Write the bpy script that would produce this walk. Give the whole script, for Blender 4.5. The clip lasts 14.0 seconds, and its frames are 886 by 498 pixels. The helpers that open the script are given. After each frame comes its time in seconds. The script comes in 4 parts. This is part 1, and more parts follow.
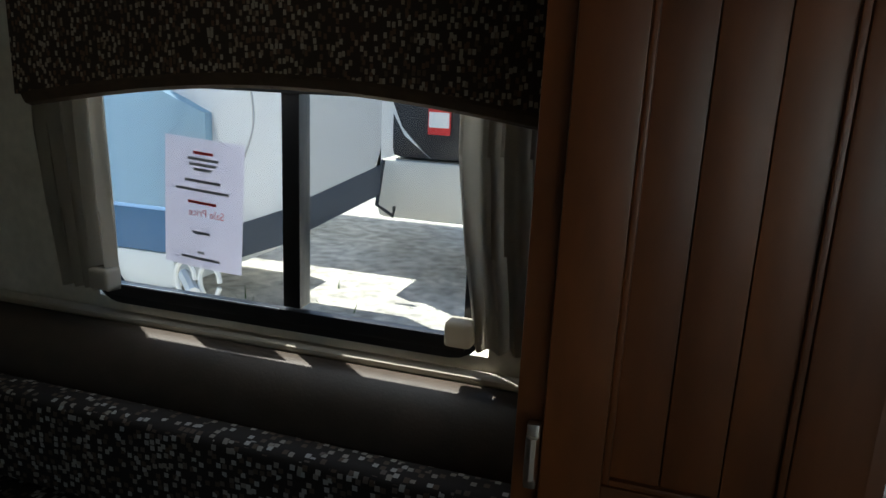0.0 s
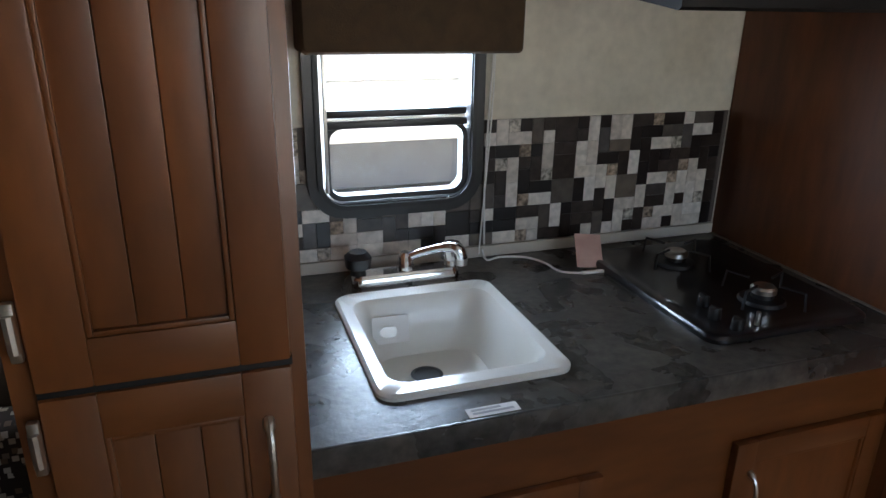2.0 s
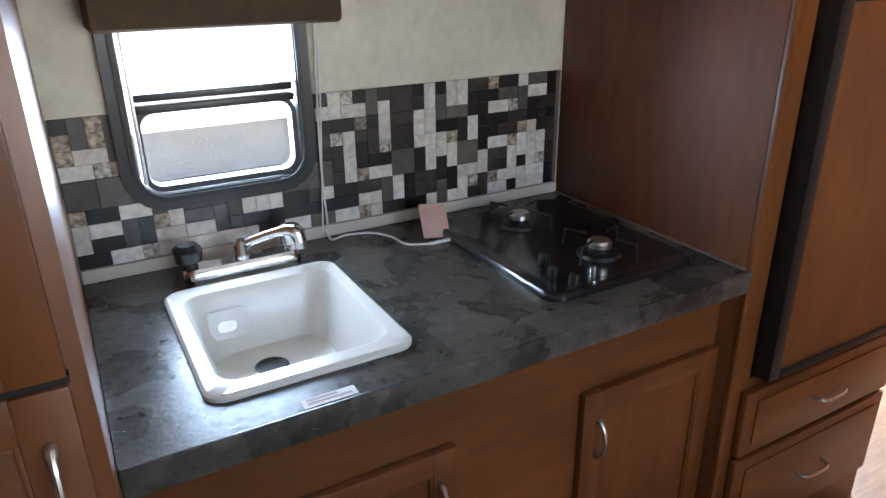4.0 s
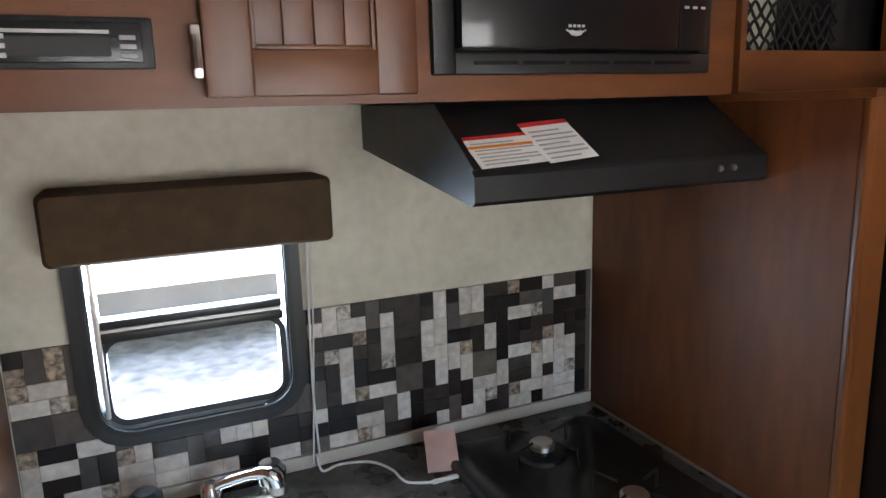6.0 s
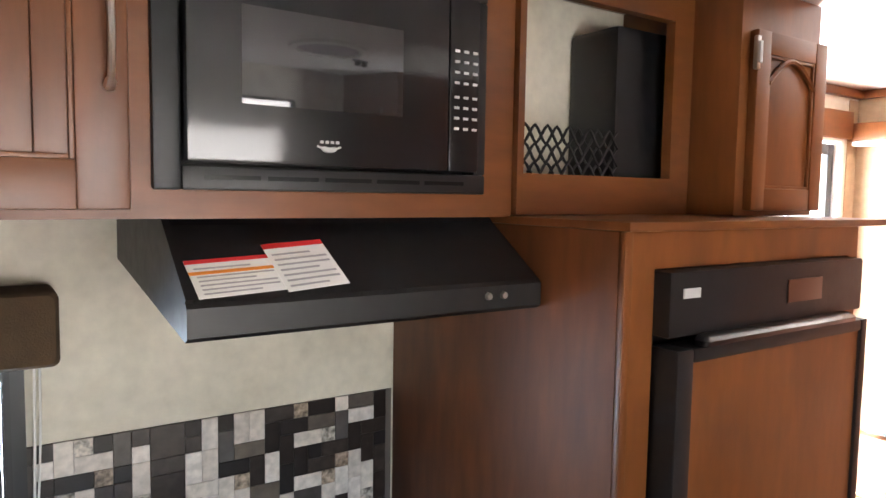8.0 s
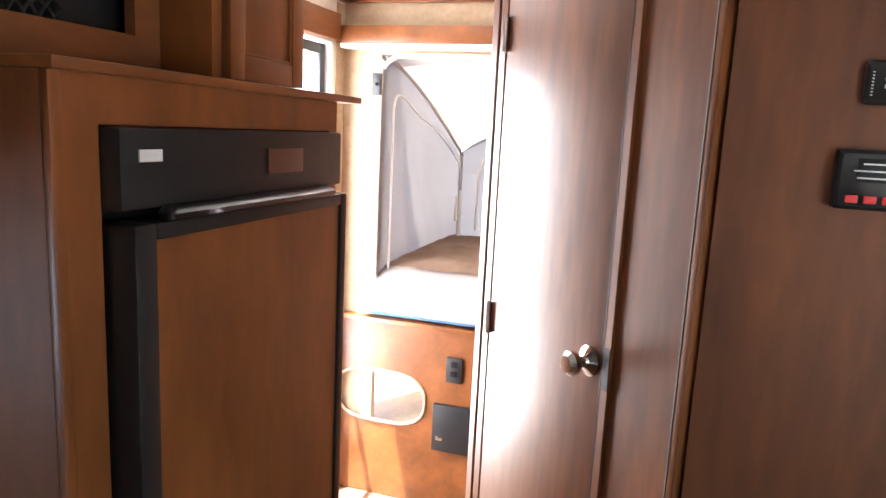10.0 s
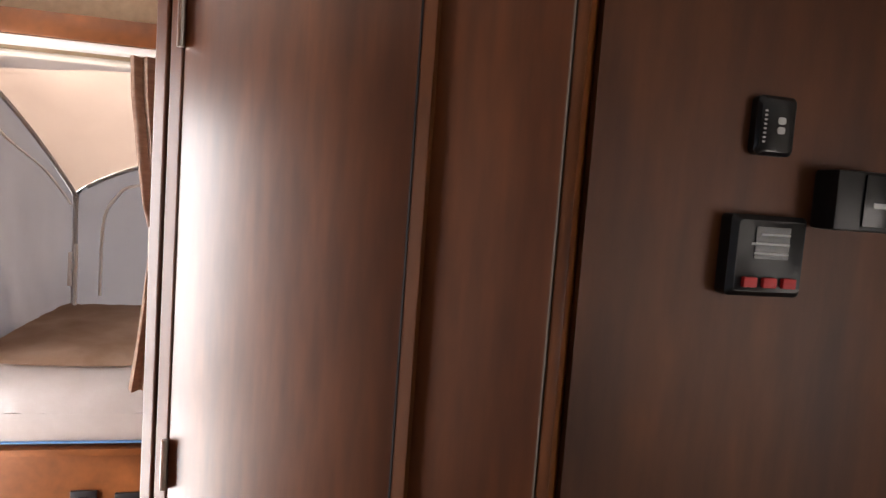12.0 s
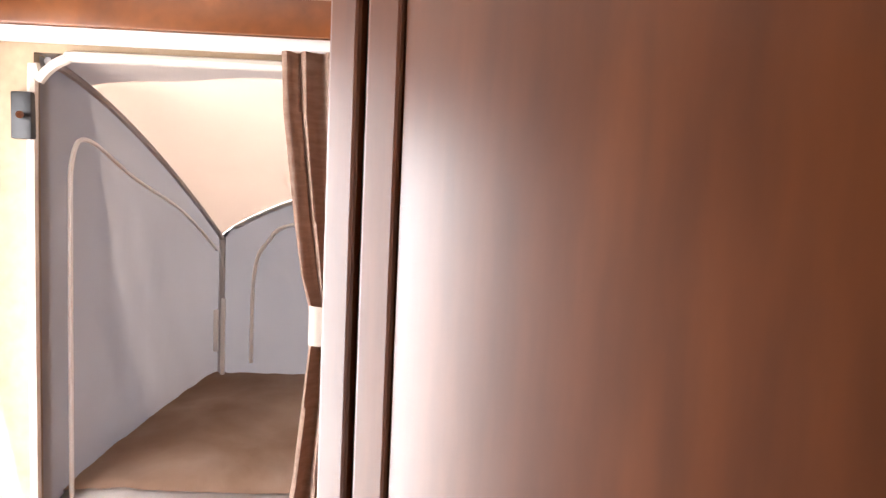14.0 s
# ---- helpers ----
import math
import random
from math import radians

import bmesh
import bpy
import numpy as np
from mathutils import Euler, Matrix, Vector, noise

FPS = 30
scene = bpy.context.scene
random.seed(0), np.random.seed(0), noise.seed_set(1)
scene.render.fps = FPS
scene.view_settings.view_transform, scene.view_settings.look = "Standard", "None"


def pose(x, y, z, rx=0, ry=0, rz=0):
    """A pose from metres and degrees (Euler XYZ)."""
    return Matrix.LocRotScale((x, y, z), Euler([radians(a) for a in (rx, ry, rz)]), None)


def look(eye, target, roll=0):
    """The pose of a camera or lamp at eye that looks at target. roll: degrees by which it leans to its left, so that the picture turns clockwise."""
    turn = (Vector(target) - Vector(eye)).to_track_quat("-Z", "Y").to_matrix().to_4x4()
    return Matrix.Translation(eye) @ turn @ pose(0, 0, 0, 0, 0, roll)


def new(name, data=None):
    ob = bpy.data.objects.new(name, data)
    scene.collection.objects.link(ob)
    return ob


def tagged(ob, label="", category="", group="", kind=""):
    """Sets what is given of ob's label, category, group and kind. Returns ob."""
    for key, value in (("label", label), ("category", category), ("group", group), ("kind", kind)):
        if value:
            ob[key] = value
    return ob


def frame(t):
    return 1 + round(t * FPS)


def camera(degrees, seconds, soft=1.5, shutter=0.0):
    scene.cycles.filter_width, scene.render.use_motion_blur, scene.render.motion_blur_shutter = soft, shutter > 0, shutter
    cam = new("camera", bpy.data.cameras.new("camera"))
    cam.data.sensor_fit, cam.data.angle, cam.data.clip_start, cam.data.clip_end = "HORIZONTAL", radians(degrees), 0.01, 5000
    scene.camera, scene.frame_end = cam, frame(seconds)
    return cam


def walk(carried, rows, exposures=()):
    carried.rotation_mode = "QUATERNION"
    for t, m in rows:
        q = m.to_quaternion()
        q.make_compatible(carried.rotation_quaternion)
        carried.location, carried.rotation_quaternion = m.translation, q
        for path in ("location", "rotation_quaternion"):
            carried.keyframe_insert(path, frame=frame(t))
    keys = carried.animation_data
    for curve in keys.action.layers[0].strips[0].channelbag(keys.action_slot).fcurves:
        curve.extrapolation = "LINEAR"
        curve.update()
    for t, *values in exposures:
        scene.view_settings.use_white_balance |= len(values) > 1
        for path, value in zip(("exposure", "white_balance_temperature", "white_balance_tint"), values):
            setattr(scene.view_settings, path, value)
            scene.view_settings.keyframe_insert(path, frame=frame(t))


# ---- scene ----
cam = camera(65.7, 14.0)
PATH = [
    (0, (-1.439, -1.364, 1.537), (-2.02, 0.491, 1.066), 2.6),
    (0.5, (-1.403, -1.407, 1.534), (-1.573, 0.517, 1.014), 2.3),
    (1, (-1.385, -1.438, 1.541), (-1.219, 0.467, 0.955), 2.1),
    (1.5, (-1.353, -1.477, 1.537), (-0.931, 0.369, 0.894), 1.7),
    (2, (-1.32, -1.505, 1.528), (-0.708, 0.27, 0.839), 1.0),
    (2.5, (-1.293, -1.518, 1.521), (-0.527, 0.173, 0.776), 0.6),
    (2.7, (-1.287, -1.524, 1.521), (-0.467, 0.131, 0.755), 0.7),
    (4.8, (-1.128, -1.465, 1.52), (-0.213, 0.162, 0.803), -1.2),
    (5, (-1.103, -1.449, 1.529), (-0.205, 0.214, 0.875), -1.2),
    (5.5, (-1.05, -1.386, 1.603), (-0.189, 0.333, 1.052), -1.5),
    (6, (-0.991, -1.343, 1.65), (-0.195, 0.447, 1.25), -1.7),
    (6.5, (-0.931, -1.33, 1.687), (-0.205, 0.514, 1.415), -1.5),
    (7, (-0.876, -1.333, 1.708), (-0.157, 0.524, 1.524), -0.7),
    (7.5, (-0.829, -1.33, 1.711), (0.037, 0.467, 1.562), 0.1),
    (8, (-0.763, -1.334, 1.696), (0.35, 0.32, 1.54), 0.9),
    (8.5, (-0.719, -1.352, 1.653), (0.646, 0.099, 1.481), 1.5),
    (9, (-0.694, -1.379, 1.607), (0.889, -0.179, 1.378), 1.5),
    (9.2, (-0.685, -1.386, 1.595), (0.968, -0.293, 1.328), 1.5),
    (11.3, (-0.235, -1.085, 1.622), (1.741, -1.271, 1.369), 4.8),
    (11.5, (-0.175, -1.078, 1.617), (1.793, -1.346, 1.386), 4.7),
    (12, (-0.031, -1.057, 1.607), (1.907, -1.519, 1.436), 4.2),
    (12.5, (0.117, -1.025, 1.613), (1.993, -1.704, 1.468), 3.2),
    (12.8, (0.195, -1.013, 1.614), (2.061, -1.721, 1.489), 2.4),
    (13, (0.288, -1.005, 1.619), (2.172, -1.664, 1.492), 2.0),
    (13.5, (0.536, -0.983, 1.652), (2.505, -1.328, 1.593), 2.5),
    (13.8, (0.656, -0.953, 1.669), (2.644, -1.091, 1.504), 2.2),
    (14, (0.729, -0.912, 1.678), (2.72, -0.965, 1.493), 2.6),
]
walk(cam, [(t, look(e, g, r)) for t, e, g, r in PATH],
     exposures=[(0.0, 0.8, 6250, 4), (0.6, 1.2, 6250, 6), (1.5, 2.2, 6600, 13), (2.5, 2.6, 6500, 14), (5.0, 3.7, 6300, 14),
                (6.2, 3.1, 6500, 14), (7.2, 3.2, 6600, 15), (8.2, 3.9, 6800, 17), (9.2, 4.1, 6400, 14), (11.3, 1.5, 7000, 20),
                (12.0, 1.9, 7200, 22), (12.5, 2.25, 7200, 23), (13.0, 3.0, 7200, 23), (14.0, 2.35, 7000, 22)])

# ---- world, sun, window light and added fill ----
world = bpy.data.worlds.new("world")
scene.world = world
world.use_nodes = True
wn = world.node_tree
sky = wn.nodes.new("ShaderNodeTexSky")
sky.sky_type, sky.sun_disc = "NISHITA", False
sky.sun_elevation, sky.sun_rotation = radians(67), radians(-59)
wn.nodes["Background"].inputs[1].default_value = 0.15
wn.links.new(sky.outputs[0], wn.nodes["Background"].inputs[0])
sun = new("sun", bpy.data.lights.new("sun", "SUN"))
sun.data.energy, sun.data.angle, sun.data.color = 5.0, radians(0.5), (1, .95, .88)
sun.matrix_world = look((0, 0, 10), (1.9, -1.15, 4.6))


def window_light(name, at, to, w, h, watts, color=(.93, .97, 1)):
    la = bpy.data.lights.new(name, "AREA")
    la.shape, la.size, la.size_y, la.energy, la.color = "RECTANGLE", w, h, watts, color
    ob = new(name, la)
    ob.matrix_world = look(at, to)
    return ob


# added strip lamp hidden behind the cornice, stands in for dinette daylight
window_light("hidden_dinette_fill", (-2.25, -.05, 1.57), (-2.25, -.75, .6), .95, .06, .5)
window_light("kitchen_window_light", (-.92, .10, 1.25), (-.92, -2, 1.0), .34, .3, 1.6, (.62, .80, 1))
window_light("entry_light", (1.59, .12, 1.1), (1.59, -2, 1.0), .6, 1.6, 13)
# added fill lamp behind the kitchen view, at an assumed south window
window_light("unseen_south_fill", (-.5, -2.38, 1.3), (-.5, 0, 1.2), 1.1, .5, .55)


# ---- materials ----
def material(name, color, rough=.5, metal=0.0, color2=None, scale=8.0, stretch=(1, 1, 1), bump=0.0, vary=0.0, coat=0.0,
             detail=6.0, bump_scale=None, fine=0.0):
    m = bpy.data.materials.new(name)
    m.use_nodes = True
    nt, b = m.node_tree, m.node_tree.nodes["Principled BSDF"]
    b.inputs["Base Color"].default_value = (*color, 1)
    b.inputs["Roughness"].default_value, b.inputs["Metallic"].default_value = rough, metal
    b.inputs["Coat Weight"].default_value = coat
    b.inputs["Coat Roughness"].default_value = .3
    tc = nt.nodes.new("ShaderNodeTexCoord")
    mp = nt.nodes.new("ShaderNodeMapping")
    mp.inputs["Scale"].default_value = stretch
    nt.links.new(tc.outputs["Object"], mp.inputs[0])
    if color2:
        n = nt.nodes.new("ShaderNodeTexNoise")
        n.inputs["Scale"].default_value, n.inputs["Detail"].default_value = scale, detail
        n.inputs["Distortion"].default_value = .4
        nt.links.new(mp.outputs[0], n.inputs[0])
        r = nt.nodes.new("ShaderNodeValToRGB")
        r.color_ramp.elements[0].position, r.color_ramp.elements[1].position = .3, .7
        r.color_ramp.elements[0].color, r.color_ramp.elements[1].color = (*color, 1), (*color2, 1)
        nt.links.new(n.outputs[0], r.inputs[0])
        out = r.outputs[0]
        if fine:
            n2 = nt.nodes.new("ShaderNodeTexNoise")
            n2.inputs["Scale"].default_value, n2.inputs["Detail"].default_value = scale * 6, 8
            nt.links.new(mp.outputs[0], n2.inputs[0])
            mr = nt.nodes.new("ShaderNodeMapRange")
            mr.inputs[1].default_value, mr.inputs[2].default_value = .3, .7
            mr.inputs[3].default_value, mr.inputs[4].default_value = 1 - fine, 1 + fine
            nt.links.new(n2.outputs[0], mr.inputs[0])
            mx = nt.nodes.new("ShaderNodeVectorMath")
            mx.operation = "SCALE"
            nt.links.new(out, mx.inputs[0])
            nt.links.new(mr.outputs[0], mx.inputs[3])
            out = mx.outputs[0]
        nt.links.new(out, b.inputs["Base Color"])
        rr = nt.nodes.new("ShaderNodeMapRange")
        rr.inputs[3].default_value, rr.inputs[4].default_value = max(rough - .08, .02), min(rough + .1, 1)
        nt.links.new(n.outputs[0], rr.inputs[0])
        nt.links.new(rr.outputs[0], b.inputs["Roughness"])
    if bump:
        nb = nt.nodes.new("ShaderNodeTexNoise")
        nb.inputs["Scale"].default_value, nb.inputs["Detail"].default_value = bump_scale or scale * 4, 5
        nt.links.new(mp.outputs[0], nb.inputs[0])
        bp = nt.nodes.new("ShaderNodeBump")
        bp.inputs["Strength"].default_value, bp.inputs["Distance"].default_value = bump, .004
        nt.links.new(nb.outputs[0], bp.inputs["Height"])
        nt.links.new(bp.outputs[0], b.inputs["Normal"])
    return m


WOOD = material("stained_wood", (.10, .029, .0062), .38, color2=(.21, .065, .0145), scale=3.0, stretch=(2.4, 2.4, .7), bump=.05,
                bump_scale=40, coat=.2, fine=.12)
WOODH = material("stained_wood_rail", (.11, .033, .0075), .38, color2=(.215, .068, .016), scale=3.0, stretch=(.7, 2.4, 2.4), bump=.05,
                 bump_scale=40, coat=.2, fine=.12)
PANEL = material("wood_print_panel", (.095, .026, .0065), .40, color2=(.20, .058, .0135), scale=2.6, stretch=(3.0, 3.0, .5), bump=.03,
                 bump_scale=30, coat=.5, fine=.2, detail=9)
MATTEPANEL = material("matte_wood_print", (.08, .023, .006), .50, color2=(.19, .057, .014), scale=2.6, stretch=(2.4, 2.4, .5), bump=.03,
                      bump_scale=30, fine=.18, detail=9)
WALLPAPER = material("cream_wallpaper", (.62, .57, .47), .6, color2=(.78, .73, .62), scale=6, bump=.05, fine=.07)
TANWALL = material("tan_wallpaper", (.40, .285, .175), .6, color2=(.47, .35, .225), scale=9, bump=.05, fine=.08)
CEIL = material("white_ceiling", (.74, .73, .70), .6, color2=(.80, .79, .76), scale=14, bump=.05)
FLOOR = material("brown_vinyl_floor", (.16, .09, .05), .45, color2=(.24, .14, .08), scale=4, stretch=(.5, 6, 1), fine=.2)
COUNTER = material("dark_laminate", (.024, .022, .020), .27, color2=(.090, .080, .068), scale=8, bump=.16, bump_scale=90, fine=.45, detail=10)
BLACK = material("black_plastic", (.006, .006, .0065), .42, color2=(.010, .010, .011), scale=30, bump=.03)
BLACKGLOSS = material("black_gloss", (.006, .006, .007), .10, coat=.5)
GLASSDARK = material("dark_oven_glass", (.11, .11, .115), .05, .75)
# grey of the camper's bunk floor, also of the shade block under the trailer
GREYFLOORSHADE = material("grey_floor_and_shade", (.10, .10, .10), .7, color2=(.14, .14, .14), scale=3)
SEAL = material("tan_sealant", (.20, .165, .13), .6)
CREAMTRIM = material("cream_trim", (.52, .47, .40), .5, color2=(.60, .55, .48), scale=9)
FRAME = material("black_window_frame", (.018, .018, .02), .32)
CHROME = material("chrome", (.75, .75, .75), .12, 1.0)
NICKEL = material("brushed_nickel", (.62, .59, .55), .28, 1.0, bump=.05, scale=60)
ENAMEL = material("cream_enamel", (.70, .69, .63), .16, color2=(.76, .75, .70), scale=5, coat=.5)
VALANCE = material("brown_suede", (.060, .036, .018), .9, color2=(.085, .052, .027), scale=30, bump=.2, bump_scale=300)
PAPER = material("paper", (.80, .79, .77), .6, color2=(.86, .85, .83), scale=12)
INK = material("grey_ink", (.40, .40, .41), .7)
RED = material("red_print", (.65, .03, .03), .5)
ORANGE = material("orange_print", (.85, .28, .03), .5)
PINK = material("faded_pink_card", (.55, .33, .28), .6, color2=(.68, .46, .40), scale=20)
WHITEP = material("white_plastic", (.78, .77, .74), .35)
BROWNCURT = material("brown_curtain", (.30, .19, .14), .9, color2=(.42, .29, .22), scale=25, stretch=(1, 1, 4), bump=.25, bump_scale=200)
VINYL = material("brown_vinyl_seat", (.045, .033, .023), .5, color2=(.07, .05, .035), scale=12, bump=.15, bump_scale=120)
SHEET = material("plastic_wrapped_mattress", (.50, .44, .40), .35, color2=(.62, .57, .53), scale=6, bump=.5, bump_scale=14, coat=.3)
TAN = material("tan_mattress_top", (.28, .15, .08), .6, color2=(.50, .35, .25), scale=4, bump=.6, bump_scale=12)
GRAVEL = material("pale_gravel", (.40, .37, .32), .9, color2=(.62, .59, .53), scale=1.2, bump=.8, bump_scale=18, fine=.4)
WHITEGEL = material("white_gelcoat", (.74, .74, .72), .3, color2=(.80, .80, .78), scale=1.5)
CREAMGEL = material("cream_gelcoat", (.66, .62, .54), .35, color2=(.72, .68, .60), scale=1.5)
BLUE = material("blue_band", (.05, .14, .28), .4)
BLUEGREY = material("blue_grey_skirt", (.10, .115, .14), .8, color2=(.13, .145, .17), scale=4)
DARKGEL = material("dark_gelcoat", (.03, .028, .03), .3)
LEAF = material("weed_leaf", (.07, .12, .03), .6, color2=(.11, .17, .05), scale=20)
SCREEN = material("stereo_face", (.012, .012, .014), .25)
NETM = material("black_net", (.012, .012, .012), .8)
SILVER = material("silver_print", (.55, .55, .55), .5)


def fabric(name, color, trans, amount):
    m = material(name, color, .85, color2=tuple(c * 1.08 for c in color), scale=4, bump=.5, bump_scale=7)
    nt = m.node_tree
    t = nt.nodes.new("ShaderNodeBsdfTranslucent")
    t.inputs[0].default_value = (*trans, 1)
    mx = nt.nodes.new("ShaderNodeMixShader")
    mx.inputs[0].default_value = amount
    nt.links.new(nt.nodes["Principled BSDF"].outputs[0], mx.inputs[1])
    nt.links.new(t.outputs[0], mx.inputs[2])
    nt.links.new(mx.outputs[0], nt.nodes["Material Output"].inputs[0])
    return m


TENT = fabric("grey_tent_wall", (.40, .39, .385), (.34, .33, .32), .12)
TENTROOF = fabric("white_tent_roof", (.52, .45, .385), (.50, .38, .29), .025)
CURTAIN = fabric("cream_curtain", (.56, .52, .45), (.66, .60, .50), .45)
SHEETP = fabric("sheet_paper", (.70, .68, .76), (.75, .73, .82), .6)
CANVAS = fabric("white_canvas", (.76, .77, .78), (.80, .80, .80), .6)
GREYCANVAS = fabric("grey_canvas", (.50, .51, .52), (.52, .53, .54), .5)
PALEBLUE = fabric("pale_blue_siding", (.40, .54, .64), (.50, .64, .74), .5)

GLASS = bpy.data.materials.new("window_glass")
GLASS.use_nodes = True
gt = GLASS.node_tree
gl, tr, mixn = (gt.nodes.new("ShaderNode" + k) for k in ("BsdfGlossy", "BsdfTransparent", "MixShader"))
mixn.inputs[0].default_value = .05
gl.inputs["Roughness"].default_value = .02
tr.inputs[0].default_value = (.93, .95, .95, 1)
gt.links.new(tr.outputs[0], mixn.inputs[1])
gt.links.new(gl.outputs[0], mixn.inputs[2])
gt.links.new(mixn.outputs[0], gt.nodes["Material Output"].inputs[0])


def patterned(name, base, tones, scale, sx=1.0):
    """Cloth with small printed blocks."""
    m = bpy.data.materials.new(name)
    m.use_nodes = True
    nt, b = m.node_tree, m.node_tree.nodes["Principled BSDF"]
    b.inputs["Roughness"].default_value = .9
    tc = nt.nodes.new("ShaderNodeTexCoord")
    mp = nt.nodes.new("ShaderNodeMapping")
    mp.inputs["Scale"].default_value = (scale * sx, scale * .9, scale)
    v = nt.nodes.new("ShaderNodeTexVoronoi")
    v.distance, v.inputs["Scale"].default_value, v.inputs["Randomness"].default_value = "CHEBYCHEV", 1, .85
    r = nt.nodes.new("ShaderNodeValToRGB")
    r.color_ramp.interpolation = "CONSTANT"
    els = r.color_ramp.elements
    els[0].color = (*base, 1)
    for i, c in enumerate(tones):
        e = els.new(.35 + .6 * i / len(tones))
        e.color = (*c, 1)
    ring = nt.nodes.new("ShaderNodeMath")
    ring.operation, ring.inputs[1].default_value = "LESS_THAN", .36
    mx = nt.nodes.new("ShaderNodeMix")
    mx.data_type = "RGBA"
    mx.inputs["A"].default_value = (*base, 1)
    nt.links.new(tc.outputs["Object"], mp.inputs[0])
    nt.links.new(mp.outputs[0], v.inputs[0])
    nt.links.new(v.outputs["Color"], r.inputs[0])
    nt.links.new(v.outputs["Distance"], ring.inputs[0])
    nt.links.new(ring.outputs[0], mx.inputs["Factor"])
    nt.links.new(r.outputs[0], mx.inputs["B"])
    nt.links.new(mx.outputs["Result"], b.inputs["Base Color"])
    return m


PRINT = patterned("block_print_cloth", (.020, .015, .012), [(.30, .27, .23), (.10, .07, .05), (.42, .40, .37), (.14, .11, .09)], 62, 1.0)
PRINT2 = patterned("brown_block_print", (.050, .032, .020), [(.30, .23, .16), (.15, .085, .05), (.40, .34, .26), (.11, .075, .05)], 70, 1.5)


def tile_material(name, tones, scale, low, high, rough=.3):
    """Glazed print: a tone for each piece, with mottling inside it."""
    m = bpy.data.materials.new(name)
    m.use_nodes = True
    nt, b = m.node_tree, m.node_tree.nodes["Principled BSDF"]
    b.inputs["Roughness"].default_value, b.inputs["Coat Weight"].default_value = rough, .3
    oi, ramp = nt.nodes.new("ShaderNodeObjectInfo"), nt.nodes.new("ShaderNodeValToRGB")
    ramp.color_ramp.interpolation = "CONSTANT"
    els = ramp.color_ramp.elements
    els[0].color = (*tones[0], 1)
    els[1].position, els[1].color = 1 / len(tones), (*tones[1], 1)
    for i, c in enumerate(tones[2:]):
        els.new((i + 2) / len(tones)).color = (*c, 1)
    no, tc, mul, mr = (nt.nodes.new("ShaderNode" + k) for k in ("TexNoise", "TexCoord", "VectorMath", "MapRange"))
    no.noise_dimensions = "4D"
    no.inputs["Scale"].default_value, no.inputs["Detail"].default_value = scale, 8
    w = nt.nodes.new("ShaderNodeMath")
    w.operation, w.inputs[1].default_value = "MULTIPLY", 40
    nt.links.new(oi.outputs["Random"], w.inputs[0])
    nt.links.new(w.outputs[0], no.inputs["W"])
    mr.inputs[1].default_value, mr.inputs[2].default_value, mr.inputs[3].default_value, mr.inputs[4].default_value = .35, .65, low, high
    mul.operation = "SCALE"
    nt.links.new(oi.outputs["Random"], ramp.inputs[0])
    nt.links.new(tc.outputs["Object"], no.inputs[0])
    nt.links.new(no.outputs[0], mr.inputs[0])
    nt.links.new(ramp.outputs[0], mul.inputs[0])
    nt.links.new(mr.outputs[0], mul.inputs[3])
    nt.links.new(mul.outputs[0], b.inputs["Base Color"])
    return m


TILE_CREAM = tile_material("cream_tile", [(.70, .64, .58), (.76, .71, .66), (.62, .56, .51), (.72, .67, .63)], 60, .8, 1.12)
TILE_DARK = tile_material("dark_tile", [(.016, .011, .010), (.030, .021, .018), (.012, .010, .011), (.045, .034, .030)], 50, .7, 1.3)
TILE_TAUPE = tile_material("taupe_tile", [(.105, .088, .078), (.085, .078, .078), (.14, .115, .095), (.070, .062, .060)], 40, .8, 1.2)
TILE_MARBLE = tile_material("marbled_tile", [(.42, .33, .25), (.46, .42, .37), (.34, .26, .20)], 95, .25, 1.5)


# ---- mesh helpers ----
def finish(name, bm, mat, smooth=False):
    me = bpy.data.meshes.new(name)
    bmesh.ops.recalc_face_normals(bm, faces=bm.faces)
    bm.to_mesh(me)
    bm.free()
    me.materials.append(mat)
    if smooth:
        for p in me.polygons:
            p.use_smooth = True
        me.set_sharp_from_angle(angle=radians(40))
    return new(name, me)


def part(name, bm, mat, parent, label="", smooth=True):
    ob = finish(name, bm, mat, smooth)
    ob.parent = parent
    ob.matrix_parent_inverse = parent.matrix_world.inverted() if parent.parent is None else Matrix.Identity(4)
    if label:
        ob["label"] = label
    return ob


def thing(name, at, label, category, group="", kind=""):
    ob = new(name)
    ob.empty_display_size = .05
    ob.location = at
    ob.matrix_world = Matrix.Translation(at)
    return tagged(ob, label, category, group, kind)


def solid(name, bm, mat, label, category="", group="", kind="", smooth=True):
    return tagged(finish(name, bm, mat, smooth), label, category, group, kind)


def box(x0, x1, y0, y1, z0, z1, bevel=0.0, bm=None, seg=2):
    b = bmesh.new()
    bmesh.ops.create_cube(b, size=1, matrix=Matrix.Translation(((x0 + x1) / 2, (y0 + y1) / 2, (z0 + z1) / 2)) @ Matrix.Diagonal((abs(x1 - x0), abs(y1 - y0), abs(z1 - z0), 1)))
    if bevel:
        bmesh.ops.bevel(b, geom=b.edges[:], offset=bevel, segments=seg, affect="EDGES", profile=.6)
    return join(bm, b)


def join(bm, b):
    if bm is None:
        return b
    me = bpy.data.meshes.new("tmp")
    b.to_mesh(me)
    b.free()
    bm.from_mesh(me)
    bpy.data.meshes.remove(me)
    return bm


def boxes(*items, bevel=0.0):
    bm = bmesh.new()
    for it in items:
        box(*it, bevel=bevel, bm=bm)
    return bm


